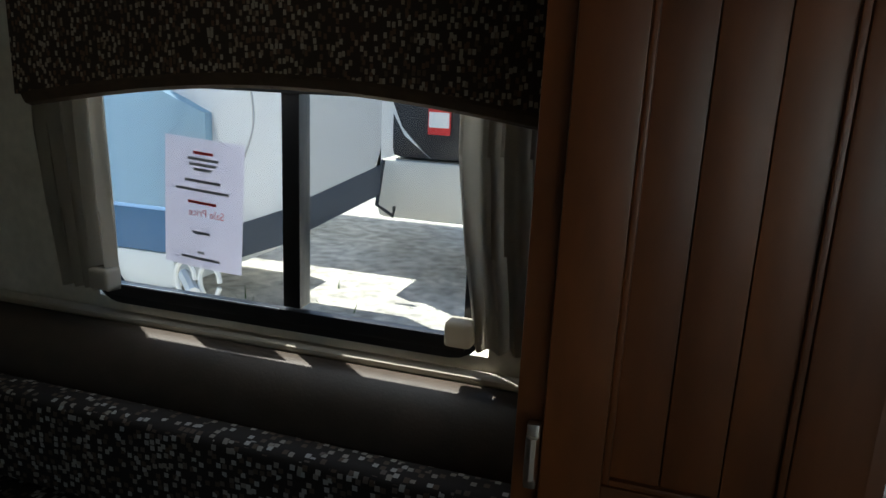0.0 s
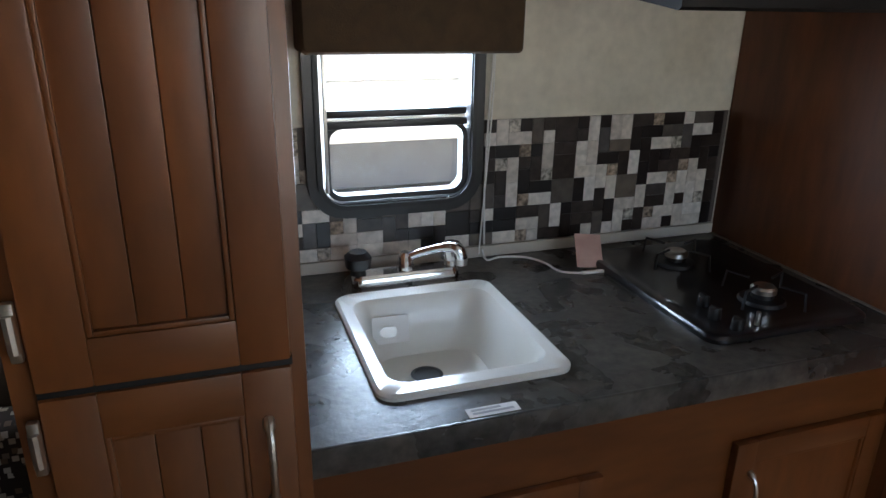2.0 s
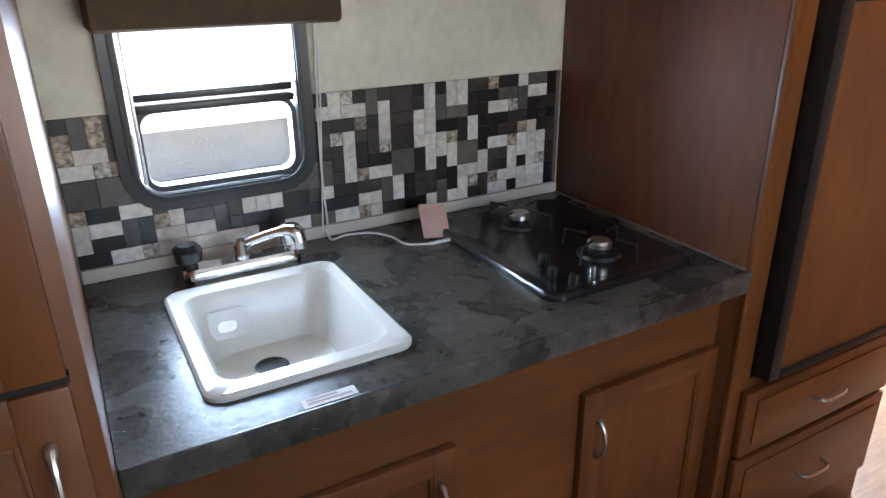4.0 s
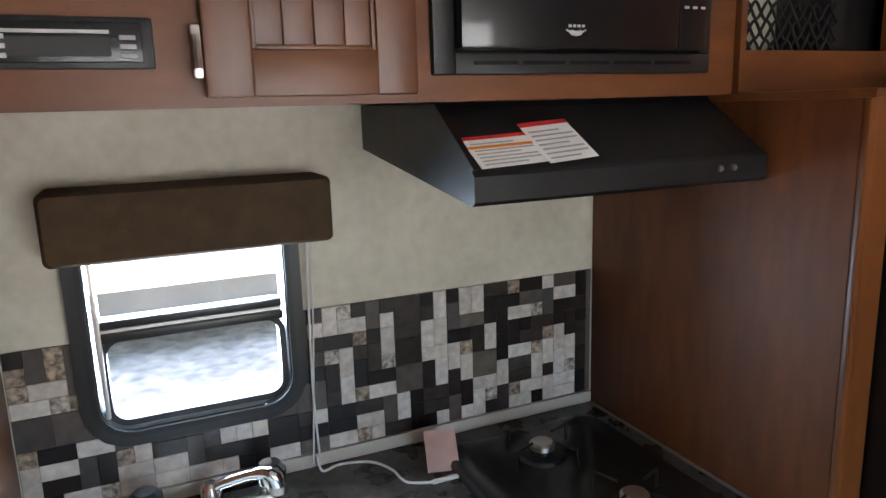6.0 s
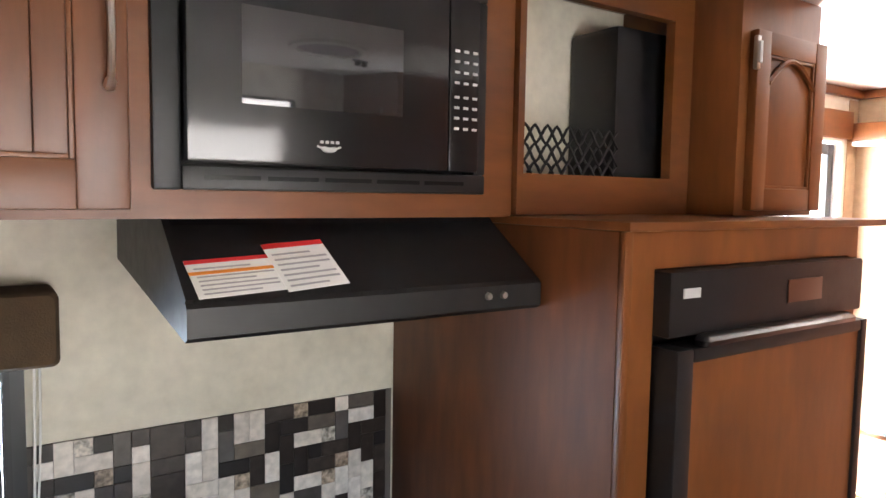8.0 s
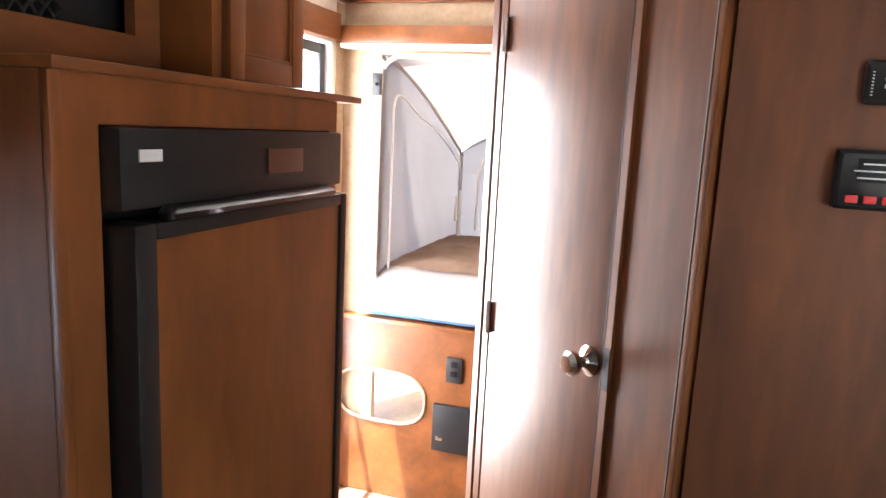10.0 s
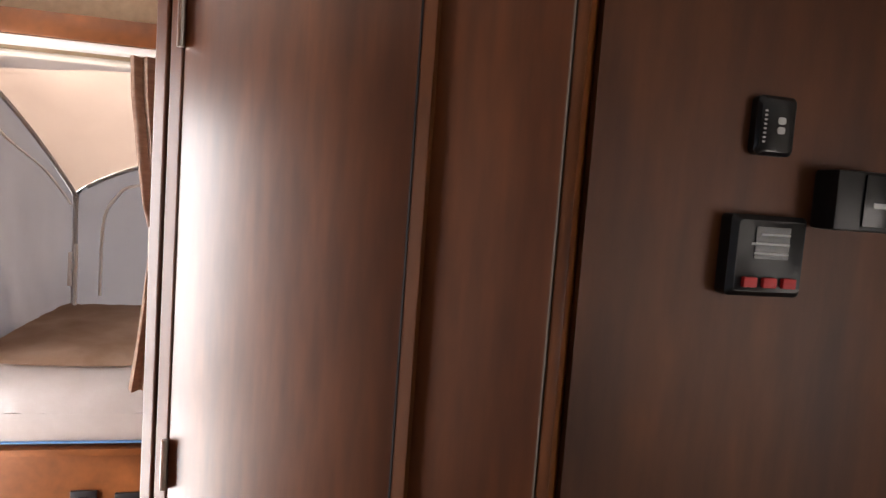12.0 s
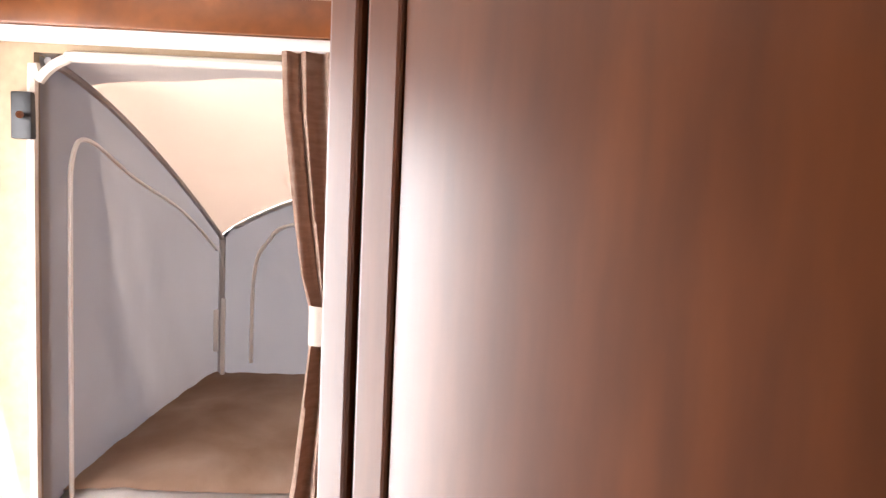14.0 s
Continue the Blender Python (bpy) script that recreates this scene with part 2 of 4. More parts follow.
def rrect(cx, cy, hw, hd, r, n=5):
    pts = []
    r = min(r, hw, hd)
    for k, (sx, sy) in enumerate(((1, 1), (-1, 1), (-1, -1), (1, -1))):
        for i in range(n + 1):
            a = radians(90 * k + 90 * i / n)
            pts.append((cx + sx * (hw - r) + r * math.cos(a), cy + sy * (hd - r) + r * math.sin(a)))
    return pts


def loft(levels, n=5, turn=None, cap0=True, cap1=True):
    """levels: (cx, cy, half width, half depth, radius, height)."""
    bm = bmesh.new()
    rings = [[bm.verts.new((x, y, z)) for x, y in rrect(cx, cy, hw, hd, r, n)] for cx, cy, hw, hd, r, z in levels]
    for a, b in zip(rings, rings[1:]):
        for i in range(len(a)):
            bm.faces.new((a[i - 1], a[i], b[i], b[i - 1]))
    if cap0:
        bm.faces.new(rings[0])
    if cap1:
        bm.faces.new(rings[-1])
    if turn is not None:
        bm.transform(turn)
    return bm


UPRIGHT = Matrix(((1, 0, 0, 0), (0, 0, 1, 0), (0, 1, 0, 0), (0, 0, 0, 1)))   # (x, z, y) lofts along y
TOX = Matrix(((0, 0, 1, 0), (1, 0, 0, 0), (0, 1, 0, 0), (0, 0, 0, 1)))       # (y, z, x) lofts along x


def ring_frame(cx, cz, hw, hd, r, w, y0, y1):
    """A rounded window ring in the xz plane, w wide, from y0 to y1."""
    return loft([(cx, cz, hw, hd, r, y0), (cx, cz, hw, hd, r, y1), (cx, cz, hw - w, hd - w, max(r - w, .01), y1),
                 (cx, cz, hw - w, hd - w, max(r - w, .01), y0), (cx, cz, hw, hd, r, y0)], turn=UPRIGHT, cap0=False, cap1=False)


def tube(pts, r, n=8, bm=None):
    b = bmesh.new()
    pts = [Vector(p) for p in pts]
    rings = []
    for i, p in enumerate(pts):
        d = (pts[min(i + 1, len(pts) - 1)] - pts[max(i - 1, 0)]).normalized()
        u = d.orthogonal().normalized() if i == 0 else (rings_u - d * rings_u.dot(d)).normalized()
        rings_u = u
        v = d.cross(u)
        rr = r[i] if isinstance(r, (list, tuple)) else r
        rings.append([b.verts.new(p + (u * math.cos(a) + v * math.sin(a)) * rr) for a in (2 * math.pi * k / n for k in range(n))])
    for a, c in zip(rings, rings[1:]):
        for i in range(n):
            b.faces.new((a[i - 1], a[i], c[i], c[i - 1]))
    b.faces.new(rings[0])
    b.faces.new(rings[-1])
    return join(bm, b)


def curve_pts(pts, n=8):
    pts = [Vector(p) for p in pts]
    out = []
    for i in range(len(pts) - 1):
        p0, p1, p2, p3 = pts[max(i - 1, 0)], pts[i], pts[i + 1], pts[min(i + 2, len(pts) - 1)]
        for k in range(n):
            t = k / n
            out.append(.5 * ((2 * p1) + (p2 - p0) * t + (2 * p0 - 5 * p1 + 4 * p2 - p3) * t * t + (3 * p1 - p0 - 3 * p2 + p3) * t ** 3))
    return out + [pts[-1]]


def prism_x(profile, x0, x1):
    bm = bmesh.new()
    a = [bm.verts.new((x0, y, z)) for y, z in profile]
    b = [bm.verts.new((x1, y, z)) for y, z in profile]
    for i in range(len(a)):
        bm.faces.new((a[i - 1], a[i], b[i], b[i - 1]))
    bm.faces.new(a)
    bm.faces.new(b)
    return bm


def prism_y(profile, y0, y1):
    bm = bmesh.new()
    a = [bm.verts.new((x, y0, z)) for x, z in profile]
    b = [bm.verts.new((x, y1, z)) for x, z in profile]
    for i in range(len(a)):
        bm.faces.new((a[i - 1], a[i], b[i], b[i - 1]))
    bm.faces.new(a)
    bm.faces.new(b)
    return bm


def wall_with_holes(x0, x1, z0, z1, y0, y1, holes):
    """A wall in the xz plane with rectangular openings through it."""
    bm = bmesh.new()
    xs = sorted({x0, x1, *(h[0] for h in holes), *(h[1] for h in holes)})
    for a, b in zip(xs, xs[1:]):
        z = z0
        for h in sorted((h for h in holes if h[0] <= a and h[1] >= b), key=lambda h: h[2]):
            if h[2] > z:
                box(a, b, y0, y1, z, h[2], bm=bm)
            z = h[3]
        box(a, b, y0, y1, z, z1, bm=bm)
    return bm


def bars(x0, z_list, widths, y, parent, mat=None, h=.003, name="text_bar"):
    for z, w in zip(z_list, widths):
        part(name, box(x0, x0 + w, y - .0012, y, z, z + h), mat or INK, parent, smooth=False)


# ---- structure ----
WX, EX, SY, H = -3.45, 2.05, -2.30, 2.12
solid("floor", box(WX, EX + .9, SY, 0, -.05, 0), FLOOR, "brown vinyl plank floor of the trailer", "floor", kind="structure", smooth=False)
solid("ceiling", box(WX, EX + .04, SY, .05, H, H + .05), CEIL, "white panelled trailer ceiling", "ceiling", kind="structure", smooth=False)
solid("wall_north", wall_with_holes(WX, EX + .04, -.05, H, 0, .05, [(-2.80, -1.752, .960, 1.545), (-1.105, -.735, 1.07, 1.47), (1.25, 1.93, 0, 1.93)]),
      WALLPAPER, "cream mottled wallpaper wall behind the kitchen", "wall", kind="structure", smooth=False)
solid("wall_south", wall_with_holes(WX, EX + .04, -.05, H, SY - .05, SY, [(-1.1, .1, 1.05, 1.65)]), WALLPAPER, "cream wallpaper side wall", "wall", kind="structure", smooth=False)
solid("wall_west", box(WX - .05, WX, SY, 0, 0, H), WALLPAPER, "cream wallpaper end wall", "wall", kind="structure", smooth=False)
we = boxes((EX, EX + .04, -.17, 0, 0, H), (EX, EX + .04, SY, -.17, 1.89, H), (EX, EX + .04, SY, -1.55, 0, 1.89))
solid("wall_east", we, TANWALL, "tan wallpaper end wall round the bunk opening", "wall", kind="structure", smooth=False)
solid("trim", boxes((1.0, EX - .003, -.03, -.003, H - .035, H - .003), (EX - .03, EX - .003, -.85, -.033, H - .035, H - .003), bevel=.004), WOODH, "brown wooden ceiling trim", "trim", kind="structure")
solid("wallpaper_panel", box(.70, 1.20, -.004, -.0005, 0, H - .04), TANWALL, "tan wallpaper beside the entry", "wall", kind="structure", smooth=False)
solid("wallpaper_panel_corner", box(1.98, EX - .001, -.004, -.0005, .83, H - .04), TANWALL, "tan wallpaper in the bunk corner", "wall", kind="structure", smooth=False)

# bathroom: control wall, angled door wall, return wall
T, R, HG = Vector((.673, -1.37)), Vector((.816, -1.222)), Vector((1.14, -.893))
DIR = (HG - T).normalized()
POST = HG + DIR * .065
ANG = math.degrees(math.atan2(DIR.y, DIR.x))
MD = Matrix.Translation((T.x, T.y, 0)) @ Matrix.Rotation(radians(ANG), 4, "Z")   # x along the wall, y into the bathroom is negative
LR, LH, LP = (R - T).length, (HG - T).length, (POST - T).length


def diag(bm):
    bm.transform(MD)
    return bm


solid("wall_bathroom_control", box(.675, .705, SY, -1.385, 0, H), MATTEPANEL, "dark brown wood-print wall carrying controls", "wall", kind="structure", smooth=False)
solid("wall_bathroom_angle", diag(box(.018, LR - .012, -.035, -.004, 0, H)), PANEL, "brown wood-print wall panel beside the bathroom door", "wall", kind="structure", smooth=False)
solid("wall_bathroom_return", box(POST.x, EX, -.875, -.85, 0, H), PANEL, "brown wood-print bathroom wall", "wall", kind="structure", smooth=False)
solid("trim_corner", diag(box(0, .016, -.03, .004, 0, H, .003)), WOOD, "brown wooden corner moulding with a worn edge", "trim", kind="structure")
solid("trim_edge", diag(box(.0165, .0190, -.02, .005, 0, H)), SEAL, "pale worn edge strip", "trim", kind="structure")
door = thing("door_1", (HG.x, HG.y, .05), "closed brown wood-print bathroom door with chrome knob", "door", kind="structure")
part("door_leaf", diag(box(LR + .012, LH - .0015, -.034, -.001, .06, 1.98, .003)), PANEL, door)
part("door_stop", diag(box(LR - .012, LR + .010, -.03, .004, 0, 2.0, .0015)), WOOD, door, "dark wooden jamb strip", smooth=False)
part("jamb", diag(box(LH - .0005, LH + .030, -.03, .001, 0, 2.03, .003)), PANEL, door, "glossy wooden jamb", smooth=False)
part("post", diag(box(LH + .036, LP, -.04, .003, 0, H, .003)), PANEL, door, "glossy wooden corner post", smooth=False)
# solid black strips draw the shade in the two jamb gaps
part("gap_strip", diag(box(LH + .0295, LH + .0365, -.03, -.004, 0, H)), BLACK, door, "black strip standing for the shade in the gap")
part("latch_gap", diag(box(LR + .0095, LR + .0125, -.03, .0045, 0, 2.0)), BLACK, door, "black strip standing for the shade in the gap", smooth=False)
for z in (1.80, 1.08, .2):
    part("hinge", diag(tube([(LH - .001, .006, z), (LH - .001, .006, z + .085)], .006)), NICKEL, door, "metal hinge barrel")
kx = LR + .055
rose = loft([(0, 0, .033, .033, .033, 0), (0, 0, .033, .033, .033, .006), (0, 0, .024, .024, .024, .012), (0, 0, .012, .012, .012, .02),
             (0, 0, .012, .012, .012, .032), (0, 0, .025, .025, .025, .042), (0, 0, .027, .027, .027, .056), (0, 0, .018, .018, .018, .066), (0, 0, .009, .009, .009, .067)], n=6)
rose.transform(MD @ Matrix.Translation((kx, -.002, 1.135)) @ Matrix.Rotation(radians(-90), 4, "X"))
knob = part("knob", rose, CHROME, door, "round chrome privacy knob")
part("strike", diag(box(LR - .0125, LR + .003, .0047, .0065, 1.09, 1.18)), BLACK, door, "dark strike plate")


# ---- windows and entry ----
def window(name, cx, cz, hw, hd, r, w, label, depth=.05):
    ob = thing(name, (cx, 0, cz - hd), label, "window", kind="structure")
    part("window_frame", ring_frame(cx, cz, hw, hd, r, w, -.022, depth), FRAME, ob)
    return ob


def pane(x0, x1, z0, z1, y, parent):
    p = part("pane", box(x0, x1, y, y + .003, z0, z1), GLASS, parent, smooth=False)
    p.visible_shadow = False
    return p


w1 = window("window_1", -.92, 1.278, .207, .228, .085, .034, "small kitchen window in a black rounded frame")
part("inner_frame", ring_frame(-.917, 1.176, .168, .088, .04, .012, -.012, .02), FRAME, w1)
part("gasket", ring_frame(-.92, 1.278, .186, .207, .068, .010, -.030, -.0225), BLACK, w1, "raised black rubber gasket")
part("meeting_rail", box(-1.085, -.752, -.016, .03, 1.252, 1.268, .003), FRAME, w1)
part("sash_rail", box(-1.085, -.752, -.010, .03, 1.276, 1.292, .003), FRAME, w1)
part("track", box(-1.083, -.754, -.008, .02, 1.2695, 1.2745), NICKEL, w1, "bright metal track")
part("side_track", box(-1.0855, -1.0775, -.02, .02, 1.11, 1.45, .002), NICKEL, w1, "pale metal side track")
part("latch", loft([(-.80, 1.081, .006, .006, .006, -.022), (-.80, 1.081, .005, .005, .005, -.027)], turn=UPRIGHT), CHROME, w1, "small screw head")
pane(-1.078, -.76, 1.09, 1.45, .024, w1)

w2 = window("window_2", -2.275, 1.2525, .52, .2975, .08, .05, "wide black-framed sliding window over the dinette", -.002)
part("mullion", box(-2.245, -2.20, -.02, .03, 1.012, 1.52, .004), FRAME, w2)
part("track_lip", box(-2.75, -2.25, -.032, -.028, 1.006, 1.0095), NICKEL, w2, "bright metal track lip", smooth=False)
part("lower_track", box(-2.745, -1.80, -.028, .0, .975, 1.008, .004), FRAME, w2)
pane(-2.79, -2.22, .97, 1.54, .001, w2)
pane(-2.22, -1.76, .97, 1.54, .006, w2)
# assumed window, out of view, added to house the south fill lamp
w3 = thing("unseen_window", (-.5, SY, 1.05), "unseen black-framed window added opposite the kitchen for fill light", "window", kind="structure")
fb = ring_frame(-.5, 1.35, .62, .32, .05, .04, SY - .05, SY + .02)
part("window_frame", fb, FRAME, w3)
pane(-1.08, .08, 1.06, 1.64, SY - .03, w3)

ed = thing("door_2", (1.59, 0, 0), "closed screen door with black aluminium frame at the entry", "door", kind="structure")
part("door_frame", boxes((1.235, 1.262, -.01, .05, 0, 1.945), (1.918, 1.945, -.01, .05, 0, 1.945), (1.262, 1.918, -.01, .05, 1.918, 1.945), bevel=.004), WHITEP, ed, "white door frame")
part("screen_frame", boxes((1.266, 1.306, .012, .03, .02, 1.91), (1.874, 1.914, .012, .03, .02, 1.91), (1.306, 1.874, .012, .03, 1.87, 1.91), (1.306, 1.874, .012, .03, .02, .12), (1.306, 1.874, .012, .03, .95, 1.0), bevel=.003), FRAME, ed)
pane(1.306, 1.874, 1.0, 1.87, .02, ed)
pane(1.306, 1.874, .12, .95, .02, ed)
part("arch_trim", prism_x([(-.03, 1.93), (-.005, 1.93), (-.005, 2.03), (-.03, 2.03)], 1.22, 1.96), WOODH, ed, "wooden trim over the entry")

# ---- pantry ----
pan = thing("pantry_cabinet", (-1.39, -.4, 0), "tall brown wooden pantry cabinet with two beadboard doors", "cabinet")
PX0, PX1, PF = -1.545, -1.238, -.80
part("body", box(PX0 + .002, PX1, PF + .02, -.003, 0, H - .003, .002), WOOD, pan)


def panel_door(parent, x0, x1, z0, z1, y, stile=.052, slats=3, thick=.02, handle=None, hinge=None, arch=False):
    """A framed cabinet door whose front lies at y, with a beadboard field."""
    d = part("door", box(x0 + .002, x1 - .002, y + thick - .003, y + thick, z0 + .002, z1 - .002), WOOD, parent)
    for a, b in ((x0, x0 + stile), (x1 - stile, x1)):
        part("stile", box(a, b, y, y + thick - .003, z0, z1, .004), WOOD, d)
    for a, b in ((z0, z0 + stile), (z1 - stile, z1)):
        part("rail", box(x0 + stile - .001, x1 - stile + .001, y + .001, y + thick - .003, a, b, .003), WOODH, d)
    a, b = x0 + stile, x1 - stile
    n = max(slats, 1)
    for i in range(n):
        part("slat", box(a + (b - a) * i / n + .0004, a + (b - a) * (i + 1) / n - .0004, y + .009, y + thick - .003, z0 + stile - .002, z1 - stile + .002, .0016), WOOD, d)
    part("bead", boxes((a, a + .006, y + .003, y + .012, z0 + stile, z1 - stile), (b - .006, b, y + .003, y + .012, z0 + stile, z1 - stile),
                       (a + .006, b - .006, y + .003, y + .012, z0 + stile, z0 + stile + .006), (a + .006, b - .006, y + .003, y + .012, z1 - stile - .006, z1 - stile), bevel=.0015), WOOD, d)
    if arch:
        pts = [(a + (b - a) * k / 12, y + .004, z1 - stile - .055 + .05 * math.sin(math.pi * k / 12)) for k in range(13)]
        part("arch_bead", tube(pts, .006, 6), WOOD, d)
    if handle:
        hx, hz, L = handle
        pts = curve_pts([(hx, y + .001, hz), (hx, y - .018, hz + .012), (hx, y - .026, hz + L / 2), (hx, y - .018, hz + L - .012), (hx, y + .001, hz + L)], 5)
        part("handle", tube(pts, [.007] * 4 + [.0045] * (len(pts) - 8) + [.007] * 4), NICKEL, d, "brushed nickel bow handle")
    for hx, hz in hinge or ():
        hb = box(hx - .006, hx + .006, y - .006, y + .004, hz, hz + .065, .003)
        tube([(hx, y - .006, hz + .012), (hx, y - .006, hz + .053)], .006, bm=hb)
        part("hinge", hb, NICKEL, d, "nickel butterfly hinge")
    return d


panel_door(pan, -1.515, -1.257, 1.139, H - .04, PF, .056, 3, hinge=[(-1.522, 1.18), (-1.522, 1.85)])
panel_door(pan, -1.515, -1.257, .10, 1.130, PF, .056, 3, handle=(-1.287, .955, .11), hinge=[(-1.522, 1.045), (-1.522, .2)])
# black filler paints the shade between upper and lower door
part("gap_shadow", box(-1.515, -1.255, PF + .006, PF + .02, 1.130, 1.139), BLACK, pan, "black strip for the shade in the gap between the doors")
part("magnet", loft([(-1.275, 1.555, .006, .006, .006, PF - .001), (-1.275, 1.555, .005, .005, .005, PF - .008)], turn=UPRIGHT), CHROME, pan, "small chrome pin")

# ---- base cabinets, counter, sink, hob ----
CF = -.61
bc = thing("base_cabinet", (-.6, -.3, 0), "brown wooden base cabinet with raised-panel doors under the counter", "cabinet")
part("face_frame", wall_with_holes(PX1 + .002, -.003, .06, .872, CF, CF + .02, [(-1.15, -.78, .12, .68), (-.36, -.06, .12, .68)]), WOODH, bc)
part("back_body", boxes((PX1 + .004, -.004, CF + .022, CF + .03, .06, .70), (PX1 + .004, -.004, CF + .06, -.02, .02, .06)), WOOD, bc)
for x0, x1, hx in ((-1.18, -.70, -.735), (-.40, -.01, -.36)):
    panel_door(bc, x0, x1, .1, .715, CF - .02, .05, 1, handle=(hx, .555, .09))
ct = thing("countertop", (-.6, -.33, .875), "dark grey marbled laminate countertop on the base cabinets", "countertop")
for q in ((PX1 + .002, -1.088, -.665, -.004), (-.765, -.004, -.665, -.004), (-1.088, -.765, -.665, -.565), (-1.088, -.765, -.182, -.004)):
    part("slab", box(*q, .875, .915), COUNTER, ct, smooth=False)
part("front_edge", box(PX1 + .002, -.004, -.675, -.665, .868, .917, .004), COUNTER, ct)
solid("backsplash_trim", box(PX1 + .002, -.003, -.012, -.001, .916, .945, .003), CREAMTRIM, "pale strip between counter and mosaic tiles", "trim", kind="structure")
solid("side_trim", box(-.012, -.003, -.66, -.013, .916, .919, .001), SEAL, "thin pale sealant strip along the counter", "trim", kind="structure")

scx, scy = -.927, -.373
sink = thing("sink", (scx, scy, .8), "square cream enamel sink set into the counter", "sink")
part("basin", loft([(scx, scy, .178, .212, .035, .9155), (scx, scy, .178, .212, .035, .922), (scx, scy, .172, .206, .032, .927), (scx, scy - .0, .150, .172, .04, .924),
                    (scx, scy, .143, .165, .045, .912), (scx, scy, .128, .150, .05, .85), (scx, scy, .112, .132, .055, .80), (scx, scy, .085, .10, .05, .786), (scx, scy, .03, .03, .03, .782)], n=6, cap0=False), ENAMEL, sink)
part("drain", loft([(scx - .013, scy + .058, .034, .034, .034, .792), (scx - .013, scy + .058, .027, .027, .027, .793), (scx - .013, scy + .058, .024, .024, .024, .789), (scx - .013, scy + .058, .01, .01, .01, .788)], n=6), BLACK, sink, "black drain hole")
ov = loft([(0, 0, .019, .012, .012, 0), (0, 0, .019, .012, .012, .002)], n=6)
ov.transform(Matrix.Translation((-1.0, scy + .141, .858)) @ Matrix.Rotation(radians(80), 4, "X"))
part("overflow", ov, NICKEL, sink, "small oval overflow plate")
stk = box(-.045, .035, -.03, .03, 0, .0008)
stk.transform(Matrix.Translation((-.99, scy + .1425, .862)) @ Matrix.Rotation(radians(80), 4, "X"))
part("sticker", stk, PAPER, sink, "pale translucent maker's sticker", smooth=False)

lab = thing("counter_label", (-.94, -.648, .9155), "small white printed label on the counter's edge", "label")
lb = box(-.98, -.893, -.662, -.638, .9157, .9165)
part("paper", lb, PAPER, lab, smooth=False)
for yy, w in ((-.647, .05), (-.656, .07)):
    part("text_bar", box(-.972, -.972 + w, yy, yy + .005, .9166, .9170), INK, lab, smooth=False)

fau = thing("faucet", (-.925, -.10, .915), "chrome two-handle kitchen faucet behind the sink", "faucet")
part("base", loft([(-.925, -.10, .125, .027, .02, .916), (-.925, -.10, .125, .027, .02, .935), (-.925, -.10, .118, .021, .018, .944)]), CHROME, fau)
for x, m, l in ((-1.035, BLACKGLOSS, "smoked acrylic tap handle"), (-.815, CHROME, "chrome tap handle")):
    part("tap", loft([(x, -.10, .018, .018, .018, .943), (x, -.10, .016, .016, .016, .955), (x, -.10, .027, .027, .02, .962), (x, -.10, .029, .029, .02, .985), (x, -.10, .020, .020, .02, .997)], n=4), m, fau, l)
part("hub", loft([(-.925, -.10, .02, .02, .02, .943), (-.925, -.10, .018, .018, .018, .975), (-.925, -.10, .01, .01, .01, .985)]), CHROME, fau)
part("spout", tube(curve_pts([(-.925, -.10, .955), (-.915, -.106, .976), (-.875, -.125, .994), (-.838, -.145, 1.004), (-.818, -.155, .998), (-.812, -.158, .978)], 5), [.010] * 14 + [.012] * 4 + [.015] * 8, 10), CHROME, fau, "swivelled chrome spout")
part("aerator", loft([(-.812, -.158, .014, .014, .014, .964), (-.812, -.158, .015, .015, .015, .979)]), NICKEL, fau, "dull metal aerator")

hob = thing("cooktop", (-.25, -.3, .915), "black glossy two-burner drop-in gas cooktop", "cooktop")
part("plate", loft([(-.258, -.33, .2, .25, .035, .9155), (-.258, -.33, .2, .25, .035, .924), (-.258, -.33, .195, .245, .034, .930), (-.258, -.33, .186, .236, .034, .931), (-.258, -.33, .168, .218, .034, .924)]), BLACKGLOSS, hob)
for bx, by in ((-.27, -.205), (-.226, -.447)):
    bn = part("burner", loft([(bx, by, .05, .05, .05, .925), (bx, by, .046, .046, .046, .932), (bx, by, .024, .024, .024, .934), (bx, by, .024, .024, .024, .945)], n=6), BLACK, hob)
    part("burner_cap", loft([(bx, by, .027, .027, .027, .945), (bx, by, .027, .027, .027, .955), (bx, by, .022, .022, .022, .960), (bx, by, .012, .012, .012, .957)], n=6), NICKEL, bn, "silver burner head")
    for a in range(4):
        c, s = math.cos(a * math.pi / 2 + .4), math.sin(a * math.pi / 2 + .4)
        part("grate_arm", tube([(bx + c * .035, by + s * .035, .968), (bx + c * .085, by + s * .085, .968), (bx + c * .09, by + s * .09, .93)], .003, 6), BLACK, bn)
for kx, ky in ((-.365, -.43), (-.385, -.49), (-.375, -.545)):
    part("control_knob", loft([(kx, ky, .013, .013, .013, .925), (kx, ky, .012, .012, .012, .945), (kx, ky, .004, .012, .004, .95)]), BLACK, hob)
part("igniter", tube([(-.323, -.541, .925), (-.323, -.541, .953)], .005), NICKEL, hob, "small silver igniter")

